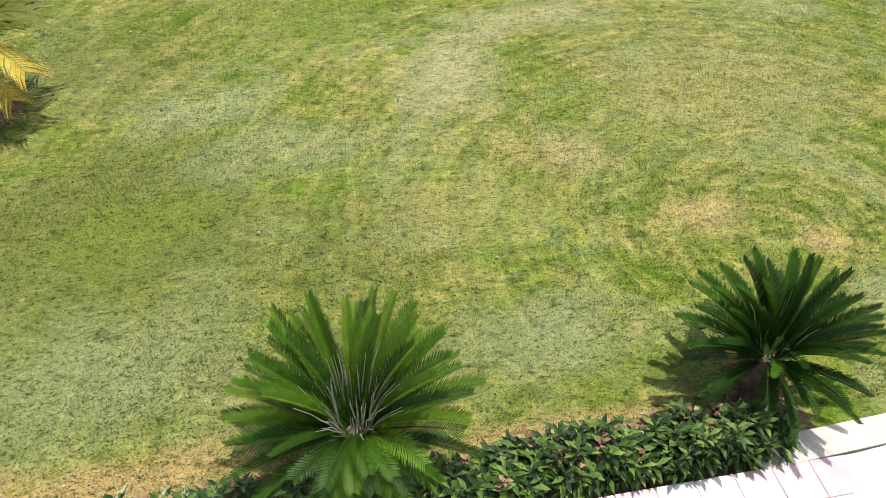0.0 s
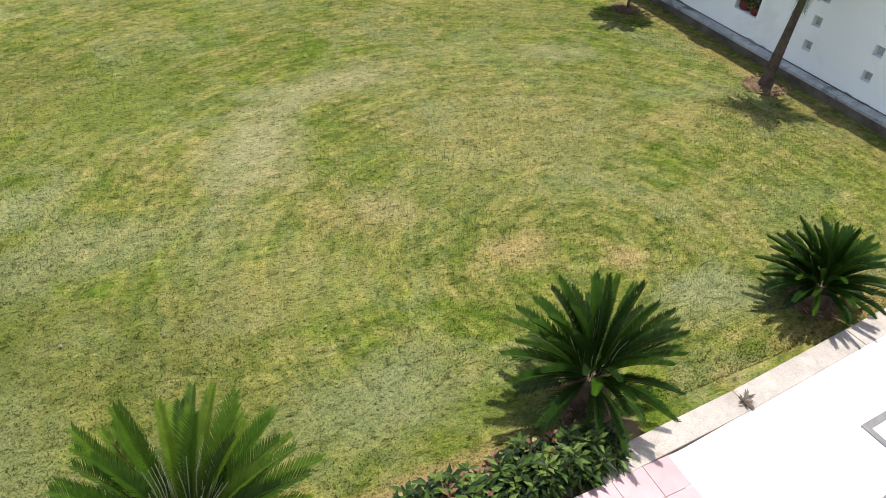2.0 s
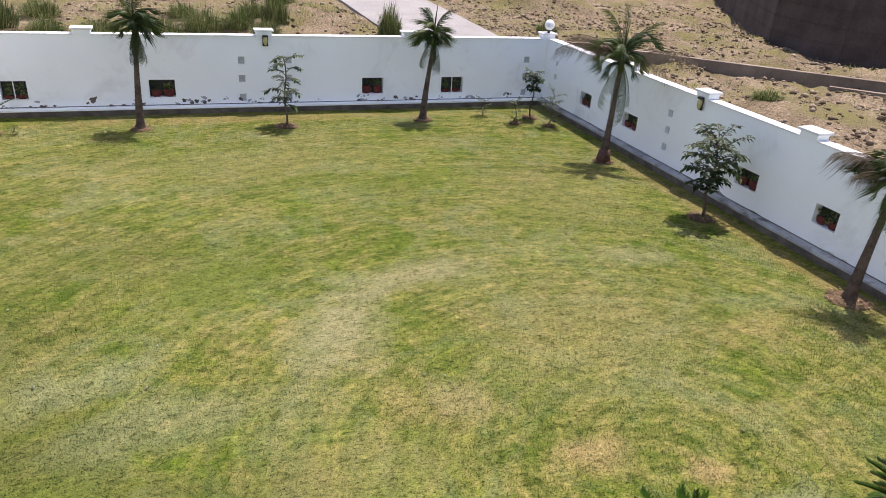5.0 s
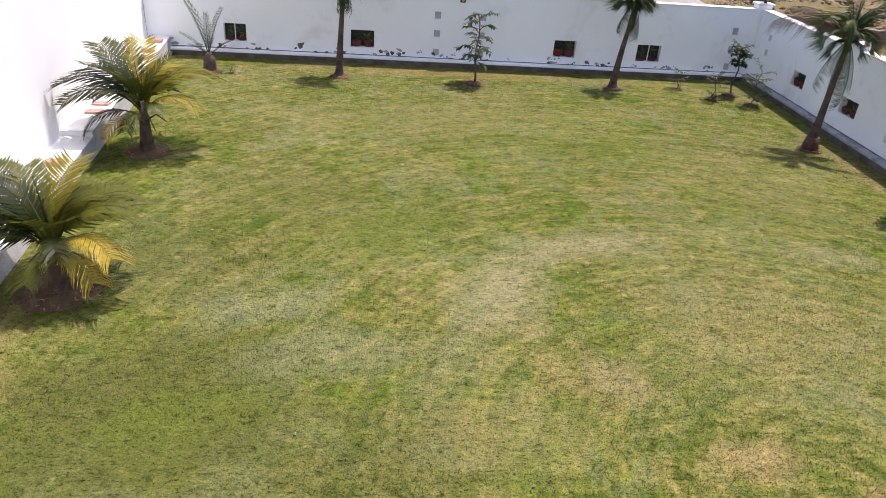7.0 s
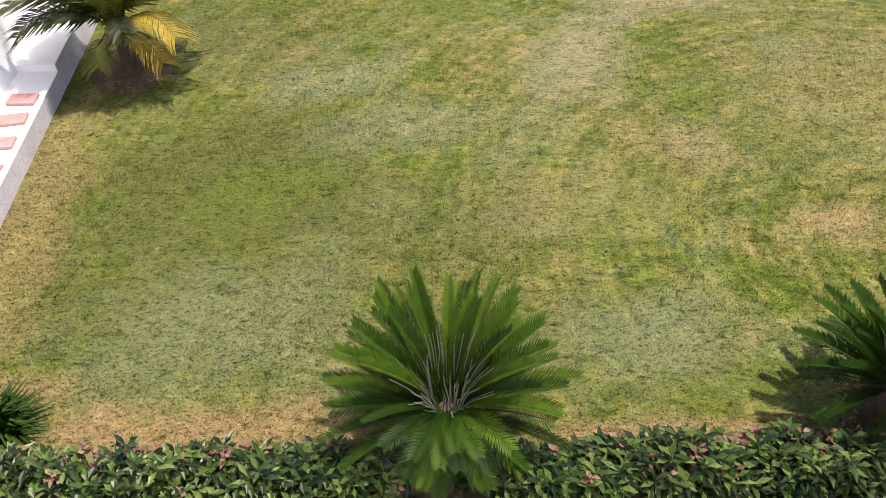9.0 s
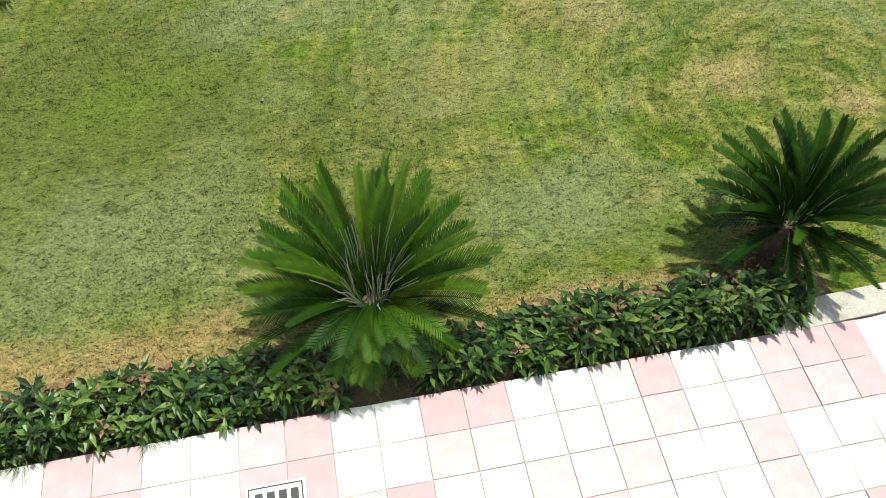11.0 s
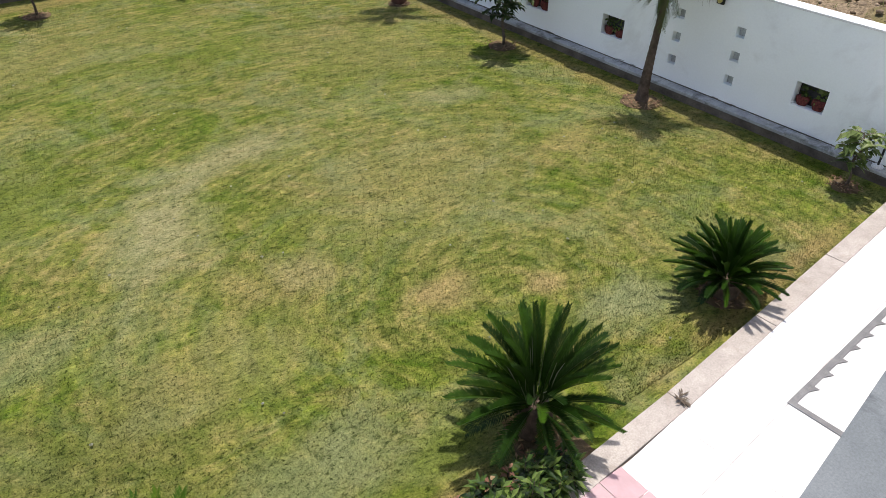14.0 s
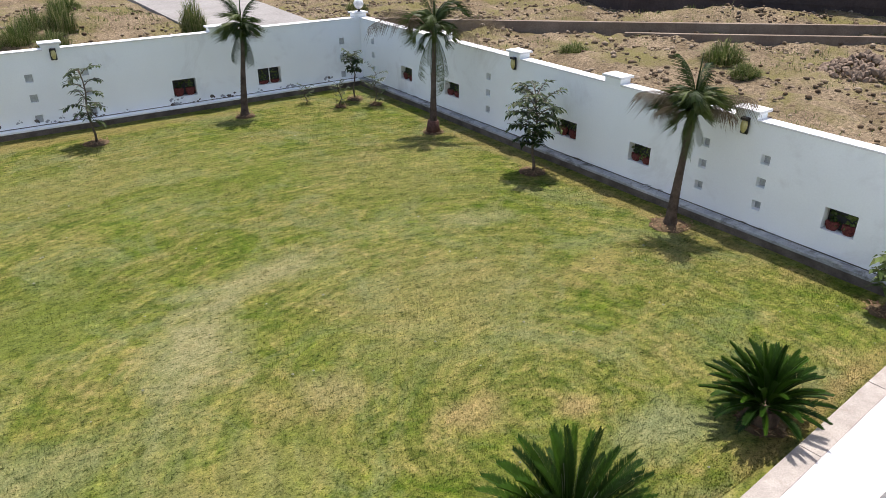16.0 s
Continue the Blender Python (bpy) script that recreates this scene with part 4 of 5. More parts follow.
tube_part("trunk", [(0, 0, -0.05), (0, 0, 0.1), (0, 0, 0.3), (0, 0, 0.5)], [0.16, 0.17, 0.15, 0.07], MAT["bark"], date, 10)
dk = frond_mesh("date_frond", 1.35, 0.1, 0.5, 30, 0.22, 0.02, 0.6, 0.1, MAT["palm"], rng, 0.15, 0.4, 0.2, 1.1)
for i, (az, pitch, size) in enumerate(((140, 66, 1.15), (60, 68, 0.95), (100, 80, 0.8), (190, 48, 0.65), (10, 40, 0.6), (-60, 56, 0.6), (240, 40, 0.55), (310, 22, 0.5))):
    put_frond(dk, date, (0, 0, 0.4), radians(az), radians(pitch), rng.uniform(-.4, .4), size, "date_frond")
tagged(date, "small upright date palm with stiff grey-green fronds", "palm")


def leaf_quads(v, f, base, d, length, width, bend, rng):
    d = d.normalized()
    side = d.cross(Vector((0, 0, 1)))
    if side.length < 0.1:
        side = Vector((1, 0, 0))
    side = side.normalized() * width * 0.5
    m = base + d * length * 0.5 + Vector((0, 0, 0.02 * length))
    e = base + d * length + Vector((0, 0, -bend * length))
    b = len(v)
    v += [base, m + side, e, m - side, m + Vector((0, 0, -width * 0.18))]
    f += [(b, b + 1, b + 4), (b + 1, b + 2, b + 4), (b + 2, b + 3, b + 4), (b + 3, b, b + 4)]


def sapling(at, h, spread, shoots, leaf, seed, label, stem=0.02, start=0.35, droop=0.35, per=15, name="sapling", tone="tree_leaf"):
    """A young tree: stem, side branches, and leaves in two rows along every shoot."""
    rng = random.Random(seed)
    ob = empty(name, (*at, 0))
    pts = [Vector((0.03 * math.sin(i * 1.3 + seed), 0.03 * math.cos(i * 1.7 + seed), -0.05 + (h * 0.92 + 0.05) * i / 7)) for i in range(8)]
    tube_part("trunk", pts, [stem * (1.15 - 0.1 * i) for i in range(8)], MAT["wood"], ob, 7)
    v, f = [], []
    for s in range(shoots):
        u = start + (1 - start) * (s + 0.5) / shoots
        k = min(6, int(u * 7))
        o = pts[k].lerp(pts[k + 1], u * 7 - k)
        a = s * 2.4 + rng.uniform(-0.4, 0.4)
        reach = spread * (0.5 + 0.6 * math.sin(math.pi * min(1, 0.2 + (1 - (u - start) / (1 - start)) * 0.8))) * rng.uniform(0.75, 1.15)
        el = rng.uniform(0.35, 1.3)
        w = [o]
        for q in range(1, 5):
            x = q / 4
            w.append(o + Vector((math.cos(a) * reach * x, math.sin(a) * reach * x, reach * (el * x - droop * x * x))))
        tube_part("branch", w, [stem * 0.45, stem * 0.4, stem * 0.3, stem * 0.2, stem * 0.1], MAT["wood"], ob, 5)
        for q in range(per):
            x = 0.2 + 0.8 * q / (per - 1)
            k2 = min(3, int(x * 4))
            p = w[k2].lerp(w[k2 + 1], x * 4 - k2)
            d = (w[k2 + 1] - w[k2]).normalized()
            out = d.cross(Vector((0, 0, 1))) * (1 if q % 2 else -1) + d * rng.uniform(0.2, 0.7) + Vector((0, 0, rng.uniform(-0.3, 0.3)))
            leaf_quads(v, f, p, out, leaf * rng.uniform(0.6, 1.25), leaf * 0.42, rng.uniform(0.1, 0.5), rng)
    lv_ = new("foliage", mesh_of("foliage", v, f, MAT[tone]))
    lv_.parent = ob
    tagged(ob, label, "young tree", "young trees on the lawn")


sapling((2.4, 20.35), 2.0, 0.52, 15, 0.17, 51, "thin young tree with sparse leaves before the wall", 0.028, 0.3, 0.75, 18)
sapling((9.95, 12.54), 1.95, 0.56, 38, 0.17, 52, "leafy young tree on thin trunk near the wall", 0.032, 0.34, 0.55, 20)
sapling((9.75, 20.4), 1.45, 0.24, 24, 0.17, 53, "young tree with dense leafy top in the corner", 0.025, 0.62, 0.5, 12)
sapling((8.97, 19.84), 0.75, 0.24, 11, 0.11, 54, "small shrub with thin shoots in the corner", 0.014, 0.15, 0.2, 10, "shrub")
sapling((9.93, 19.46), 1.05, 0.32, 15, 0.12, 55, "small leafy shrub in the corner", 0.014, 0.15, 0.2, 11, "shrub")
sapling((8.3, 20.75), 0.55, 0.3, 10, 0.10, 56, "low reddish shrub before the wall", 0.012, 0.1, 0.2, 9, "shrub")
sapling((10.24, 5.12), 0.98, 0.24, 15, 0.19, 57, "young tree with drooping long leaves near the kerb", 0.022, 0.45, 0.5, 11, "sapling", "young_leaf")
sapling((-4.05, 20.35), 0.25, 0.12, 6, 0.07, 58, "tiny green shrub on the lawn", 0.008, 0.1, 0.2, 7, "shrub")


def tree_pit(at, r, seed):
    rng = random.Random(seed)
    bm = bmesh.new()
    n = 22
    c = bm.verts.new((0, 0, 0.045))
    rings = []
    for k, (q, z) in enumerate(((0.45, 0.05), (0.8, 0.03), (1.0, 0.004))):
        rings.append([bm.verts.new((r * q * math.cos(6.283 * i / n) * (1 + rng.uniform(-.12, .12)), r * q * math.sin(6.283 * i / n) * (1 + rng.uniform(-.12, .12)), z + rng.uniform(-.01, .015) * (k < 2))) for i in range(n)])
    for i in range(n):
        j = (i + 1) % n
        bm.faces.new((c, rings[0][i], rings[0][j]))
        for k in (0, 1):
            bm.faces.new((rings[k][i], rings[k + 1][i], rings[k + 1][j], rings[k][j]))
    ob = part("soil_ring", bm, MAT["soil"])
    ob.matrix_world = pose(*at, 0.006)
    v, f = [], []
    for i in range(70):
        a, q = rng.uniform(0, 6.28), r * math.sqrt(rng.uniform(0.05, 1.3))
        leaf_quads(v, f, Vector((q * math.cos(a), q * math.sin(a), 0.05)), Vector((rng.uniform(-1, 1), rng.uniform(-1, 1), rng.uniform(0, .4))), 0.09, 0.025, 0.2, rng)
    l = new("leaf_litter", mesh_of("leaf_litter", v, f, MAT["hedge_dry"]))
    l.parent = ob
    tagged(ob, "ring of bare brown soil and dry litter round a trunk", "soil", "soil rings", "structure")


for i, (x, y, r) in enumerate([(10.15, 8.92, .36), (9.8, 16.25, .27), (6.33, 20.52, .27), (-1.24, 20.47, .27), (-4.36, 9.85, .5), (-4.62, 14.78, .42), (2.4, 20.35, .3), (9.95, 12.54, .3), (9.75, 20.4, .25), (10.24, 5.12, .2), (-4.6, 20.4, .3), (8.97, 19.84, .16), (9.93, 19.46, .18), (-0.24, 4.5, .28), (3.33, 4.58, .28), (6.6, 4.72, .28)]):
    tree_pit((x, y), r, 60 + i)


# hedge of lance-leaved plants along the paving
def hedge(x0, x1, seed, name, label, gaps=()):
    rng = random.Random(seed)
    v, f, dv, df, sv, sf = [], [], [], [], [], []
    n = int((x1 - x0) * 92)
    for i in range(n):
        x, y = rng.uniform(x0, x1), 3.86 + 0.44 * rng.random()
        if any(a < x < b for a, b in gaps) and rng.random() < 0.85:
            continue
        edge = abs(y - 4.05) / 0.25
        h = rng.uniform(0.24, 0.43) * (1 - 0.35 * edge ** 2) * (0.9 + 0.45 * noise.noise(Vector((x * 1.7, y * 2, 0)))) * (1.0 + 0.1 * max(0.0, min(2.5, x - 0.6)))
        tv, tf = tube([(x, y, 0), (x + rng.uniform(-.03, .03), y + rng.uniform(-.03, .03), h)], [0.006, 0.004], 4)
        b = len(sv)
        sv += tv
        sf += [tuple(k + b for k in q) for q in tf]
        dry = rng.random() < (0.6 if y > 4.19 else 0.05)
        tx, ty = tv[4].x, tv[4].y
        for k in range(16 if not dry else 9):
            a = k * 2.4 + rng.uniform(-.3, .3)
            up = rng.uniform(-0.2, 1.3) * (1 - k / 20)
            z = h * (1 - 0.05 * k) - 0.01
            leaf_quads(dv if dry else v, df if dry else f, Vector((tx, ty, z)), Vector((math.cos(a), math.sin(a), up)), rng.uniform(0.10, 0.18) * (0.6 if dry else 1), 0.042 * rng.uniform(0.8, 1.25), rng.uniform(0.05, 0.4), rng)
    ob = empty(name, (0, 0, 0))
    for nm, a, b, m in (("stems", sv, sf, "wood"), ("leaves", v, f, "hedge"), ("withered_leaves", dv, df, "hedge_dry")):
        o = new(nm, mesh_of(nm, a, b, MAT[m]))
        o.parent = ob
    tagged(ob, label, "hedge", kind="stuff")


hedge(-5.3, 3.25, 71, "hedge", "low glossy green hedge with withered tips along the paving", ((-0.5, 0.12),))
bed = box_part("planting_bed", (-5.5, 3.79, -0.05), (3.66, 4.32, 0.012), MAT["soil"], None, 0.0)
tagged(bed, "narrow bed of brown soil under the hedge", "soil", kind="structure")


def blade_clump(name, at, n, h, r, material, seed, label, category, group="", width=0.012, lean=1.0, base=0.35):
    rng = random.Random(seed)
    v, f = [], []
    for i in range(n):
        a, q = rng.uniform(0, 6.28), r * base * math.sqrt(rng.random())
        o = Vector((q * math.cos(a), q * math.sin(a), -0.03))
        out = rng.uniform(0.1, 0.9) * lean
        a2 = a + rng.uniform(-.6, .6)
        d = Vector((math.cos(a2) * r * out, math.sin(a2) * r * out, 0))
        hh = h * rng.uniform(0.35, 1.0) * (1.1 - 0.4 * out) * (1 - 0.55 * (q / (r * base)) ** 2)
        s = Vector((-math.sin(a2), math.cos(a2), 0)) * width * 0.5
        p1, p2 = o + d * 0.35 + Vector((0, 0, hh * 0.75)), o + d + Vector((0, 0, hh * (1 - 0.35 * out)))
        b = len(v)
        v += [o - s, o + s, p1 + s, p1 - s, p2]
        f += [(b, b + 1, b + 2, b + 3), (b + 3, b + 2, b + 4)]
    ob = new(name, mesh_of(name, v, f, material))
    ob.matrix_world = pose(*at)
    tagged(ob, label, category, group)
    return ob


blade_clump("grass_clump", (-3.98, 4.62, 0), 320, 0.62, 0.42, MAT["cycad"], 81, "dark green long-bladed clump at the bed's corner", "grass clump", "", 0.022)
for i, x in enumerate((-2.85, -1.98)):
    blade_clump("feathery_plant", (x, 3.86, 0), 420, 0.34, 0.26, MAT["hedge"], 82 + i, "feathery bright green plant leaning over the paving", "plant", "feathery plants", 0.004)

# ---- small things ----
pole = empty("pipe_stand", (10.86, 5.0, 0.19))
tube_part("base", [(0, 0, 0.0), (0, 0, 0.03), (0, 0, 0.05)], [0.085, 0.085, 0.06], MAT["coping"], pole, 14)
tube_part("pipe", [(0, 0, 0.03), (0.0, 0.0, 0.5), (0.01, 0.0, 1.0)], [0.017, 0.017, 0.017], MAT["black"], pole, 8)
tagged(pole, "black upright pipe on a round white base", "pipe")
pipe = empty("drain_stub", (10.78, 6.25, 0.19))
tube_part("stub", [(-0.02, 0.22, 0.03), (0.0, 0.0, 0.04), (-0.02, -0.2, 0.02)], [0.035, 0.045, 0.03], MAT["plinth"], pipe, 8)
tagged(pipe, "grey pipe stub lying on the wall's plinth", "pipe")

v, f = [], []
rng = random.Random(90)
for i in range(26):
    a = rng.uniform(0, 6.28)
    leaf_quads(v, f, Vector((rng.uniform(-.05, .05), rng.uniform(-.04, .04), 0.01)), Vector((math.cos(a), math.sin(a), rng.uniform(0, .5))), 0.09, 0.02, 0.1, rng)
litter = new("dry_twig", mesh_of("dry_twig", v, f, MAT["wood"]))
litter.matrix_world = pose(4.75, 3.94, 0.105)
tagged(litter, "small dry twig with dead leaves on the kerb", "twig")

v, f = [], []
for i in range(120):
    x, y = rng.uniform(-4.5, 10.2), rng.uniform(4.6, 20.5)
    if i == 0:
        x, y = -1.0, 7.2
    if i == 1:
        x, y = -0.08, 6.97
    r = rng.uniform(0.012, 0.026)
    b = len(v)
    ring = [Vector((x + r * math.cos(k * 1.257 + i) * rng.uniform(.7, 1.2), y + r * math.sin(k * 1.257 + i), 0.03)) for k in range(5)]
    v += ring + [Vector((x, y, 0.03 + r * 0.8))]
    f += [(b + k, b + (k + 1) % 5, b + 5) for k in range(5)]
petals = new("fallen_petals", mesh_of("fallen_petals", v, f, MAT["cycad_dry"]))
tagged(petals, "pale fallen petals and bits scattered on the lawn", "litter", kind="stuff")

for x, y, a in ((3.70, 2.60, 30), (3.22, 2.47, 50)):
    ob = empty("pipe_bit", (x, y, 0.1), a)
    tube_part("tube", [(-0.09, 0, 0.02), (0.0, 0.004, 0.022), (0.09, 0, 0.02)], [0.016, 0.018, 0.016], MAT["black"], ob, 7)
    tube_part("joint", [(0.05, 0, 0.022), (0.09, 0.0, 0.022)], [0.03, 0.03], MAT["plinth"], ob, 8)
    tagged(ob, "short dark bit of pipe lying on the paving", "pipe", "pipe bits")

# panel with dark marks set in the paving
panel = empty("marked_panel", (-1.1, 3.2, 0.104))
part("plate", box(bmesh.new(), (-0.21, -0.14, 0), (0.21, 0.14, 0.008), 0.003), MAT["marble"], panel, "white plate")
for k, (a, b) in enumerate((((-0.19, 0.112), (0.19, 0.122)), ((-0.19, -0.122), (0.19, -0.112)), ((-0.19, -0.112), (-0.18, 0.112)), ((0.18, -0.112), (0.19, 0.112)))):
    part("outline", box(bmesh.new(), (*a, 0.008), (*b, 0.011), 0), MAT["ink"], panel)
for k in range(4):
    x = -0.145 + 0.083 * k
    part("bar", box(bmesh.new(), (x, -0.07, 0.008), (x + 0.055, 0.08, 0.011), 0), MAT["ink"], panel)
tagged(panel, "white panel with dark framed bars set into the paving", "panel")

# grey border line let into the marble
inlay = empty("inlay_border", (5.56, 3.29, 0.1025), 2.6)
part("strip", box(bmesh.new(), (0, -0.07, 0), (4.6, 0.0, 0.004), 0), MAT["inlay"], inlay)
part("strip", box(bmesh.new(), (0, -1.5, 0), (0.07, -0.07, 0.004), 0), MAT["inlay"], inlay)
for k in range(14):
    bm = bmesh.new()
    q = [(0.3 + 0.31 * k, -0.0705), (0.42 + 0.31 * k, -0.0705), (0.42 + 0.31 * k, -0.13)]
    lo, hi = [bm.verts.new((*p, 0)) for p in q], [bm.verts.new((*p, 0.004)) for p in q]
    bm.faces.new(hi)
    for e in range(3):
        bm.faces.new((lo[e], lo[(e + 1) % 3], hi[(e + 1) % 3], hi[e]))
    part("tooth", bm, MAT["inlay"], inlay)
tagged(inlay, "grey stone border line with small teeth in white marble", "inlay", kind="structure")


# ---- beyond the walls ----
def run_wall(name, pts, h, thick, material, label, category, course=0.0):
    ob = empty(name, (0, 0, 0))
    for (xa, ya), (xb, yb) in zip(pts, pts[1:]):
        l = math.hypot(xb - xa, yb - ya)
        m = pose(xa, ya, 0, 0, 0, math.degrees(math.atan2(yb - ya, xb - xa)))
        o = part("wall_run", box(bmesh.new(), (0, 0, -0.6), (l, thick, h), 0.02), material, ob)
        o.matrix_local = m
        if course:
            z = course
            while z < h:
                s = part("joint_ledge", box(bmesh.new(), (0, -0.03, z), (l, -0.002, z + 0.05), 0), material, ob)
                s.matrix_local = m
                z += course
    tagged(ob, label, category, kind="structure")


run_wall("retaining_wall", [(16.0, 31.0), (20.8, 26.6), (26.4, 21.8), (33, 16.2), (47, 4.0)], 0.55, 0.3, MAT["retaining"], "low weathered concrete retaining wall across the waste ground", "wall")
run_wall("retaining_step", [(24.0, 22.5), (26.0, 20.6), (32.5, 15.0), (46, 3.2)], 0.28, 0.25, MAT["retaining"], "low broken concrete step before the retaining wall", "wall")
run_wall("block_wall", [(48.0, 60.0), (30.8, 33.2), (30.6, 28.2), (36.4, 17.3), (44, 3.0)], 3.2, 0.3, MAT["far_wall"], "dark brown block wall across the waste ground", "wall", 0.8)

bm = bmesh.new()
q = [(9.2, 29.5), (14.4, 28.5), (15.3, 41.0), (17.6, 85.0), (10.2, 85.0), (9.6, 46.0)]
vs = [bm.verts.new((x, y, 0.16)) for x, y in q]
bm.faces.new(vs)
ex = bmesh.ops.extrude_face_region(bm, geom=list(bm.faces))
for g in ex["geom"]:
    if isinstance(g, bmesh.types.BMVert):
        g.co.z -= 0.8
bmesh.ops.recalc_face_normals(bm, faces=bm.faces)
road = part("road", bm, MAT["road"])
tagged(road, "pale concrete road beyond the wall", "road", kind="structure")


def rubble(name, at, n, r, size, seed, label):
    rng = random.Random(seed)
    bm = bmesh.new()
    for i in range(n):
        a, q = rng.uniform(0, 6.28), r * math.sqrt(rng.random())
        s = size * rng.uniform(0.5, 1.3)
        z = max(0.0, (1 - q / r)) * r * 0.35
        m = Matrix.Translation((q * math.cos(a), q * math.sin(a) * 0.7, z)) @ Euler((rng.uniform(0, 3), rng.uniform(0, 3), rng.uniform(0, 3))).to_matrix().to_4x4() @ Matrix.Diagonal((s, s * rng.uniform(.5, .9), s * rng.uniform(.35, .7), 1))
        bmesh.ops.create_icosphere(bm, subdivisions=1, radius=1.0, matrix=m)
    ob = part(name, bm, MAT["rock"])
    ob.matrix_world = pose(*at)
    tagged(ob, label, "rubble", kind="stuff")


rubble("rubble_heap", (25.6, 13.2, 0.1), 260, 1.7, 0.17, 1, "heap of broken brown stones")
rng = random.Random(5)
ico = bmesh.new()
bmesh.ops.create_icosphere(ico, subdivisions=1, radius=1.0)
ico_v = np.array([v.co[:] for v in ico.verts])
ico_f = [[v.index for v in f.verts] for f in ico.faces]
ico.free()
rs = np.random.RandomState(8)
C = 42000
cx, cy = rs.uniform(11.7, 44, C), rs.uniform(1, 50, C)
cx[::4], cy[::4] = rs.uniform(-6, 24, C)[::4], rs.uniform(22.8, 48, C)[::4]
lumpy = np.array([noise.noise(Vector((x * 0.4, y * 0.4, 9.0))) for x, y in zip(cx, cy)])
keep = (lumpy > rs.uniform(-0.5, 0.3, C)) & ~((cx < 11.6) & (cy < 22.7)) & ~((cx > 9.0) & (cx < 15.6) & (cy > 28.4) & (cy < 52))
cx, cy = cx[keep], cy[keep]
C = len(cx)
cs = 0.025 + 0.13 * rs.rand(C) ** 3
cz = np.array([earth(x, y) for x, y in zip(cx, cy)])
ca = rs.uniform(0, 6.283, C)
shape = ico_v[None, :, :] * (0.75 + 0.5 * rs.rand(C, len(ico_v), 1)) * cs[:, None, None] * np.array((1.0, 0.8, 0.6))
turned = np.stack((shape[:, :, 0] * np.cos(ca)[:, None] - shape[:, :, 1] * np.sin(ca)[:, None], shape[:, :, 0] * np.sin(ca)[:, None] + shape[:, :, 1] * np.cos(ca)[:, None], shape[:, :, 2]), axis=2)
turned += np.stack((cx, cy, cz), axis=1)[:, None, :]
clod_v = turned.reshape(-1, 3)
clod_f = (np.array(ico_f)[None, :, :] + (np.arange(C) * len(ico_v))[:, None, None]).reshape(-1, 3)


def triangle_soup(name, verts, tris, material):
    me = bpy.data.meshes.new(name)
    me.vertices.add(len(verts))
    me.vertices.foreach_set("co", verts.reshape(-1))
    me.loops.add(len(tris) * 3)
    me.loops.foreach_set("vertex_index", tris.reshape(-1).astype(np.int32))
    me.polygons.add(len(tris))
    me.polygons.foreach_set("loop_start", np.arange(len(tris), dtype=np.int32) * 3)
    me.materials.append(material)
    me.update(calc_edges=True)
    return new(name, me)


stones = triangle_soup("loose_stones", clod_v, clod_f, MAT["clod"])
tagged(stones, "loose stones and clods scattered over dry earth", "stones", kind="stuff")
G = 60000
gx, gy = rs.uniform(11.7, 40, G), rs.uniform(1, 46, G)
gx[::3], gy[::3] = rs.uniform(-6, 16, G)[::3], rs.uniform(22.9, 44, G)[::3]
thick = np.array([noise.noise(Vector((x * 0.22, y * 0.22, 4.0))) + 0.5 * noise.noise(Vector((x * 0.9, y * 0.9, 2.0))) for x, y in zip(gx, gy)])
keep = (thick > rs.uniform(0.0, 0.45, G)) & ~((gx > 9.0) & (gx < 15.6) & (gy > 28.4) & (gy < 52)) & ~((gx < 11.6) & (gy < 22.7))
gx, gy = gx[keep], gy[keep]
G = len(gx)
gz = np.array([earth(x, y) for x, y in zip(gx, gy)])
ga, gh, gw = rs.uniform(0, 6.283, G), rs.uniform(0.05, 0.2, G), rs.uniform(0.008, 0.02, G)
co = np.zeros((G, 3, 3))
co[:, 0], co[:, 1] = np.stack((gx - gw * np.sin(ga), gy + gw * np.cos(ga), gz - 0.02), 1), np.stack((gx + gw * np.sin(ga), gy - gw * np.cos(ga), gz - 0.02), 1)
co[:, 2] = np.stack((gx + gh * 0.6 * np.cos(ga), gy + gh * 0.6 * np.sin(ga), gz + gh), 1)
scrub = triangle_soup("dry_grass", co.reshape(-1, 3), np.arange(G * 3).reshape(-1, 3), MAT["dry_grass"])
tagged(scrub, "thin dry grass scattered over the waste ground", "grass", kind="stuff")
for i, (x, y, h, r) in enumerate([(16.6, 13.2, 1.0, .5), (17.4, 12.6, .8, .4), (22.5, 16.6, 1.1, .6), (21.5, 15.0, .7, .4), (1.0, 36.0, 1.5, .8), (2.6, 36.8, 1.3, .7), (4.3, 37.0, 2.4, .6), (3.4, 39.0, 1.4, .6), (9.3, 34.6, 2.2, .5), (-10.2, 35.0, 1.6, .9), (-8.4, 34.6, 1.4, .8), (-7.0, 35.6, 1.9, .7), (-5.2, 35.2, 1.1, .7), (-3.2, 35.4, 1.2, .8), (-0.8, 35.2, 1.3, .8), (3.6, 34.6, 1.2, .6), (5.4, 41.5, 1.0, .5), (0.2, 40.0, 1.0, .7), (-6.0, 39.5, 1.2, .8), (14.5, 19.5, .8, .6), (15.5, 27.5, .8, .5), (18.6, 36.5, 1.0, .5), (29.0, 12.0, .6, .5), (19.5, 21.0, .6, .5)]):
    blade_clump("grass_tuft", (x, y, earth(x, y)), 620, h, r * 1.4, MAT["dry_grass"], 100 + i, "tall tuft of wild grass on dry ground", "grass tuft", "wild grass tufts", 0.022, 0.8, 0.75)

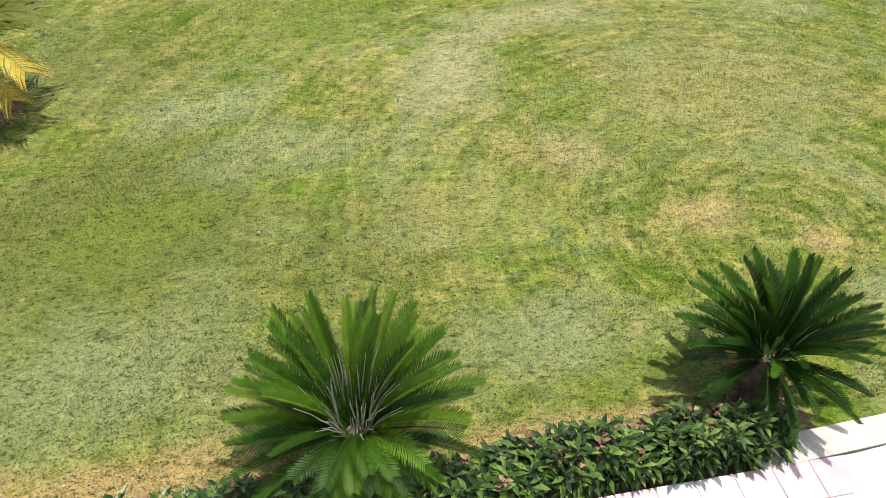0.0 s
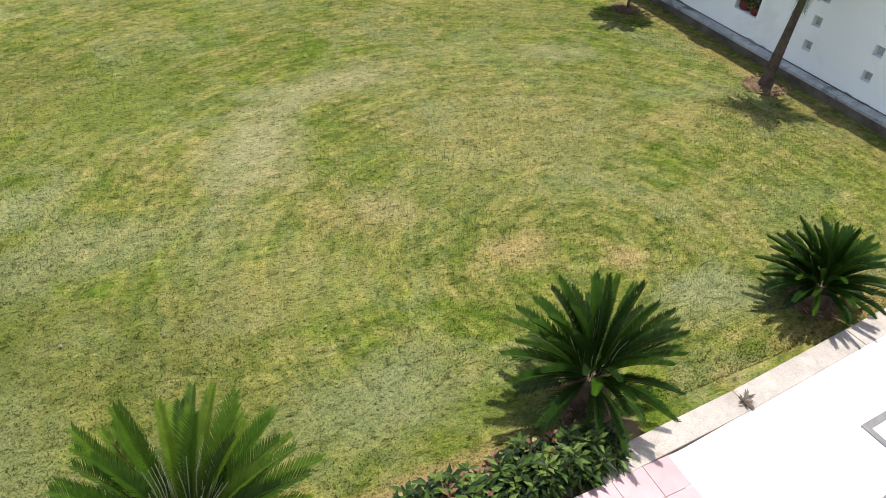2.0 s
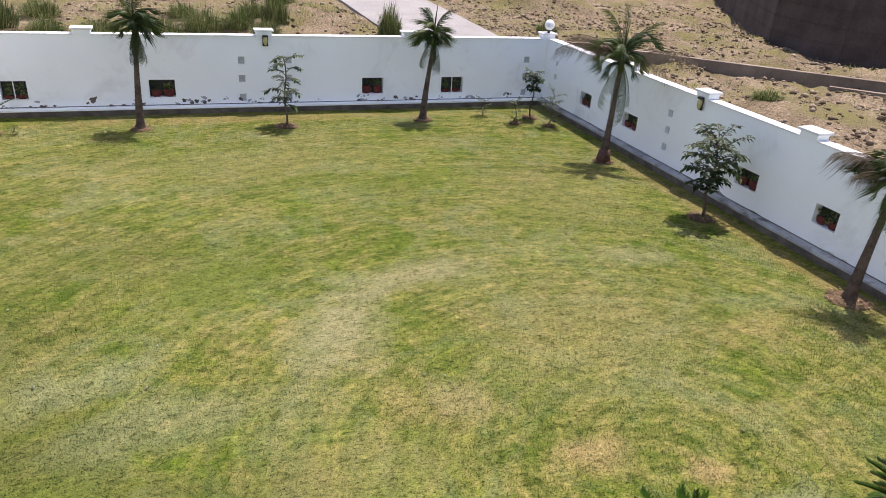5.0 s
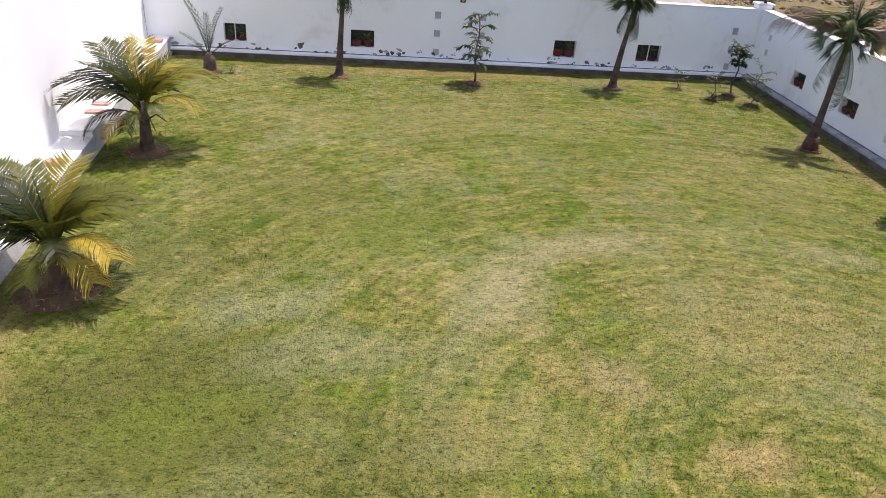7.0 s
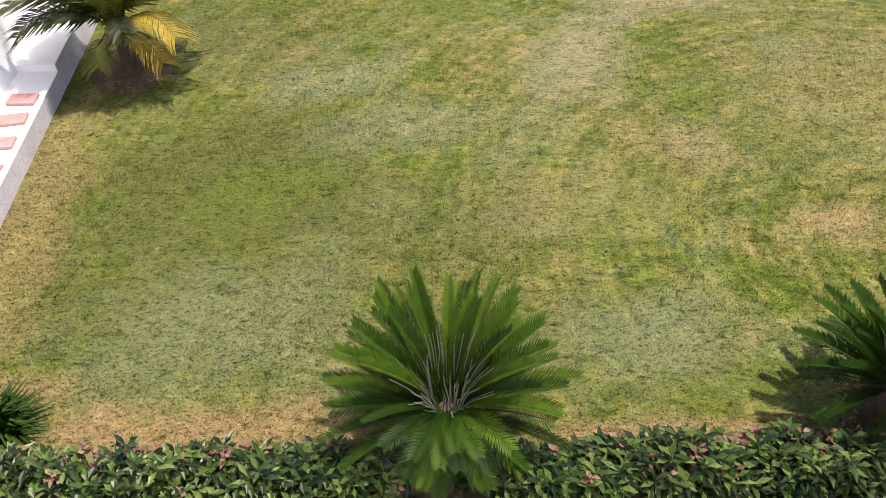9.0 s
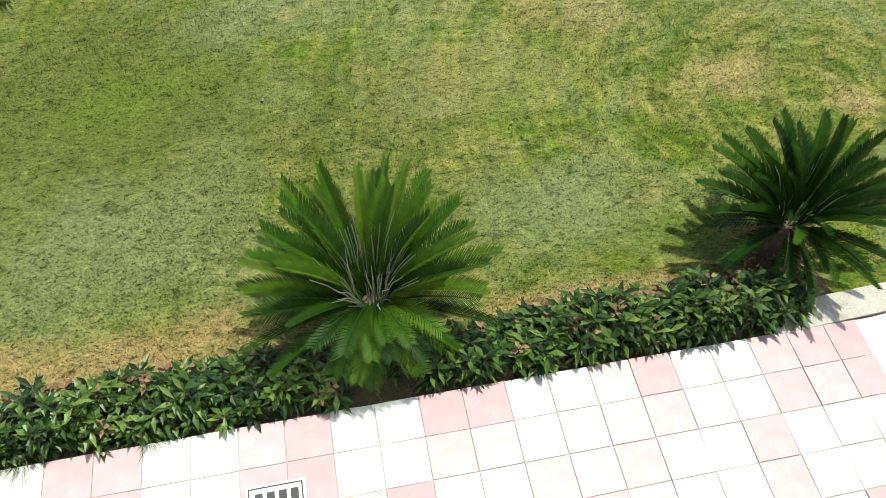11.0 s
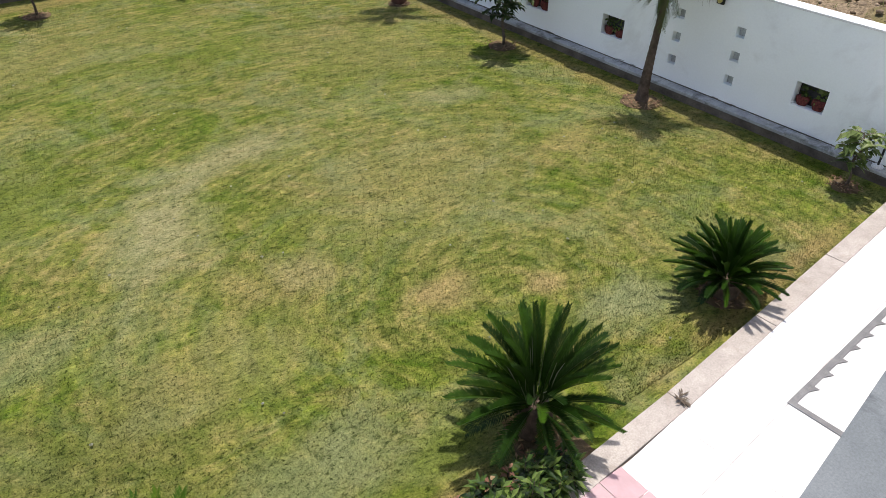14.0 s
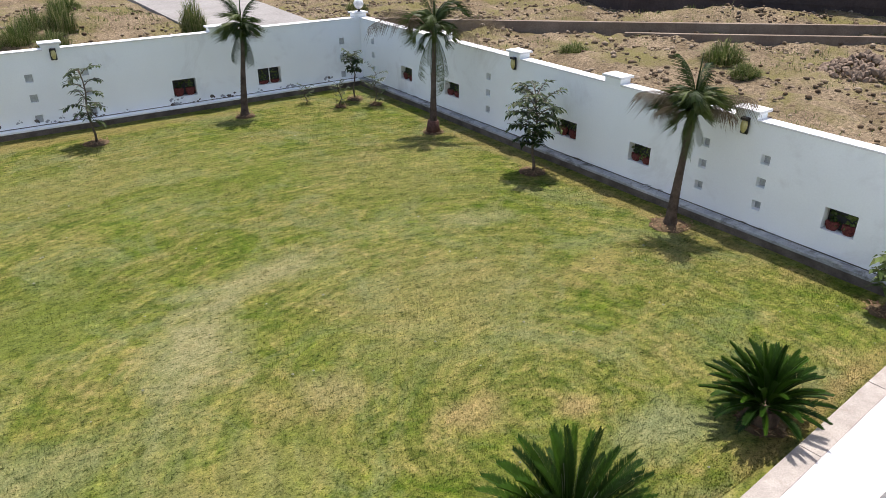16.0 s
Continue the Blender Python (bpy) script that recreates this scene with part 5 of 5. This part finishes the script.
# ---- turf blades ----
N = 300000
rs = np.random.RandomState(3)
uu = rs.rand(N)
py = 4.3 + 17.4 * uu ** 1.5
px = -5.4 + 16.0 * rs.rand(N)
keep = px > (-5.0 - 0.066 * (py - 7.0) + 0.02)
px, py = px[keep], py[keep]
N = len(px)
ang, hh, le = rs.rand(N) * 6.283, 0.010 + 0.014 * rs.rand(N), 0.016 * rs.rand(N)
w = 0.004 + 0.003 * rs.rand(N)
co = np.zeros((N, 3, 3))
co[:, 0, 0], co[:, 0, 1] = px - np.sin(ang) * w, py + np.cos(ang) * w
co[:, 1, 0], co[:, 1, 1] = px + np.sin(ang) * w, py - np.cos(ang) * w
co[:, 2, 0], co[:, 2, 1], co[:, 2, 2] = px + np.cos(ang) * le, py + np.sin(ang) * le, hh
me = bpy.data.meshes.new("turf")
me.vertices.add(N * 3)
me.vertices.foreach_set("co", co.reshape(-1))
me.loops.add(N * 3)
me.loops.foreach_set("vertex_index", np.arange(N * 3, dtype=np.int32))
me.polygons.add(N)
me.polygons.foreach_set("loop_start", np.arange(N, dtype=np.int32) * 3)
me.materials.append(MAT["blades"])
me.update(calc_edges=True)
turf = new("grass", me)
tagged(turf, "short mown grass blades", "grass", kind="stuff")

# ---- paving ----
PAVING = empty("pavement", (0, 0, 0))
tagged(PAVING, "sunlit paving of pink and cream stone and white marble slabs", "pavement", kind="structure")


def slab_mesh(name, w, d, material, t=0.03):
    bm = box(bmesh.new(), (-w / 2, -d / 2, -t), (w / 2, d / 2, 0.0), 0.0)
    top = [e for e in bm.edges if all(v.co.z > -0.001 for v in e.verts)]
    bmesh.ops.bevel(bm, geom=top, offset=0.002, segments=1, affect="EDGES")
    me = bpy.data.meshes.new(name)
    bm.to_mesh(me)
    bm.free()
    me.materials.append(material)
    return me


TW, TD = 0.337, 0.32
tile_pink, tile_cream = slab_mesh("pink_tile", TW - 0.004, TD - 0.004, MAT["pink"]), slab_mesh("cream_tile", TW - 0.004, TD - 0.004, MAT["cream"])
rng = random.Random(4)
# pink (P) and cream (W) stones, from the marble westwards, two rows of stones for each string
LAID = ("PPPWWPPWWPPWWPPWWPPWWPPWWPPWW", "WWWPWWPPPWWPPWWPPWWPPWWPPWWPP", "PPWWPPWWWPPWWPPWWPPWWPPWWPPWW", "WWPPWWPPWPWPPWWPPWWPPWWPPWWPP")
for i in range(29):
    for j in range(8):
        xc, yc = 3.707 - TW * (i + 0.5), 3.79 - TD * (j + 0.5)
        if xc > 2.3 and yc < 2.1:
            continue
        wide = 0.86 if i == 0 else 1.0
        ob = new("tile", tile_pink if LAID[j // 2][i] == "P" else tile_cream)
        ob.parent = PAVING
        ob.matrix_local = pose(xc - (0.0235 if i == 0 else 0.0), yc, 0.10 + rng.uniform(-0.003, 0.003), rng.uniform(-0.4, 0.4), rng.uniform(-0.4, 0.4), rng.uniform(-0.6, 0.6)) @ Matrix.Diagonal((wide * rng.uniform(0.988, 1.004), rng.uniform(0.988, 1.004), 1.0, 1.0))
marble = slab_mesh("marble_slab", 0.902, 0.632, MAT["marble"])
skew = math.atan(0.073)
for i in range(8):
    for j in range(3):
        ob = new("slab", marble)
        ob.parent = PAVING
        u, v = 0.908 * (i + 0.5) - 0.1, -0.638 * (j + 0.5)
        ob.matrix_local = pose(3.665 + u * math.cos(skew) - v * math.sin(skew), 3.775 + u * math.sin(skew) + v * math.cos(skew), 0.096, 0, 0, math.degrees(skew))
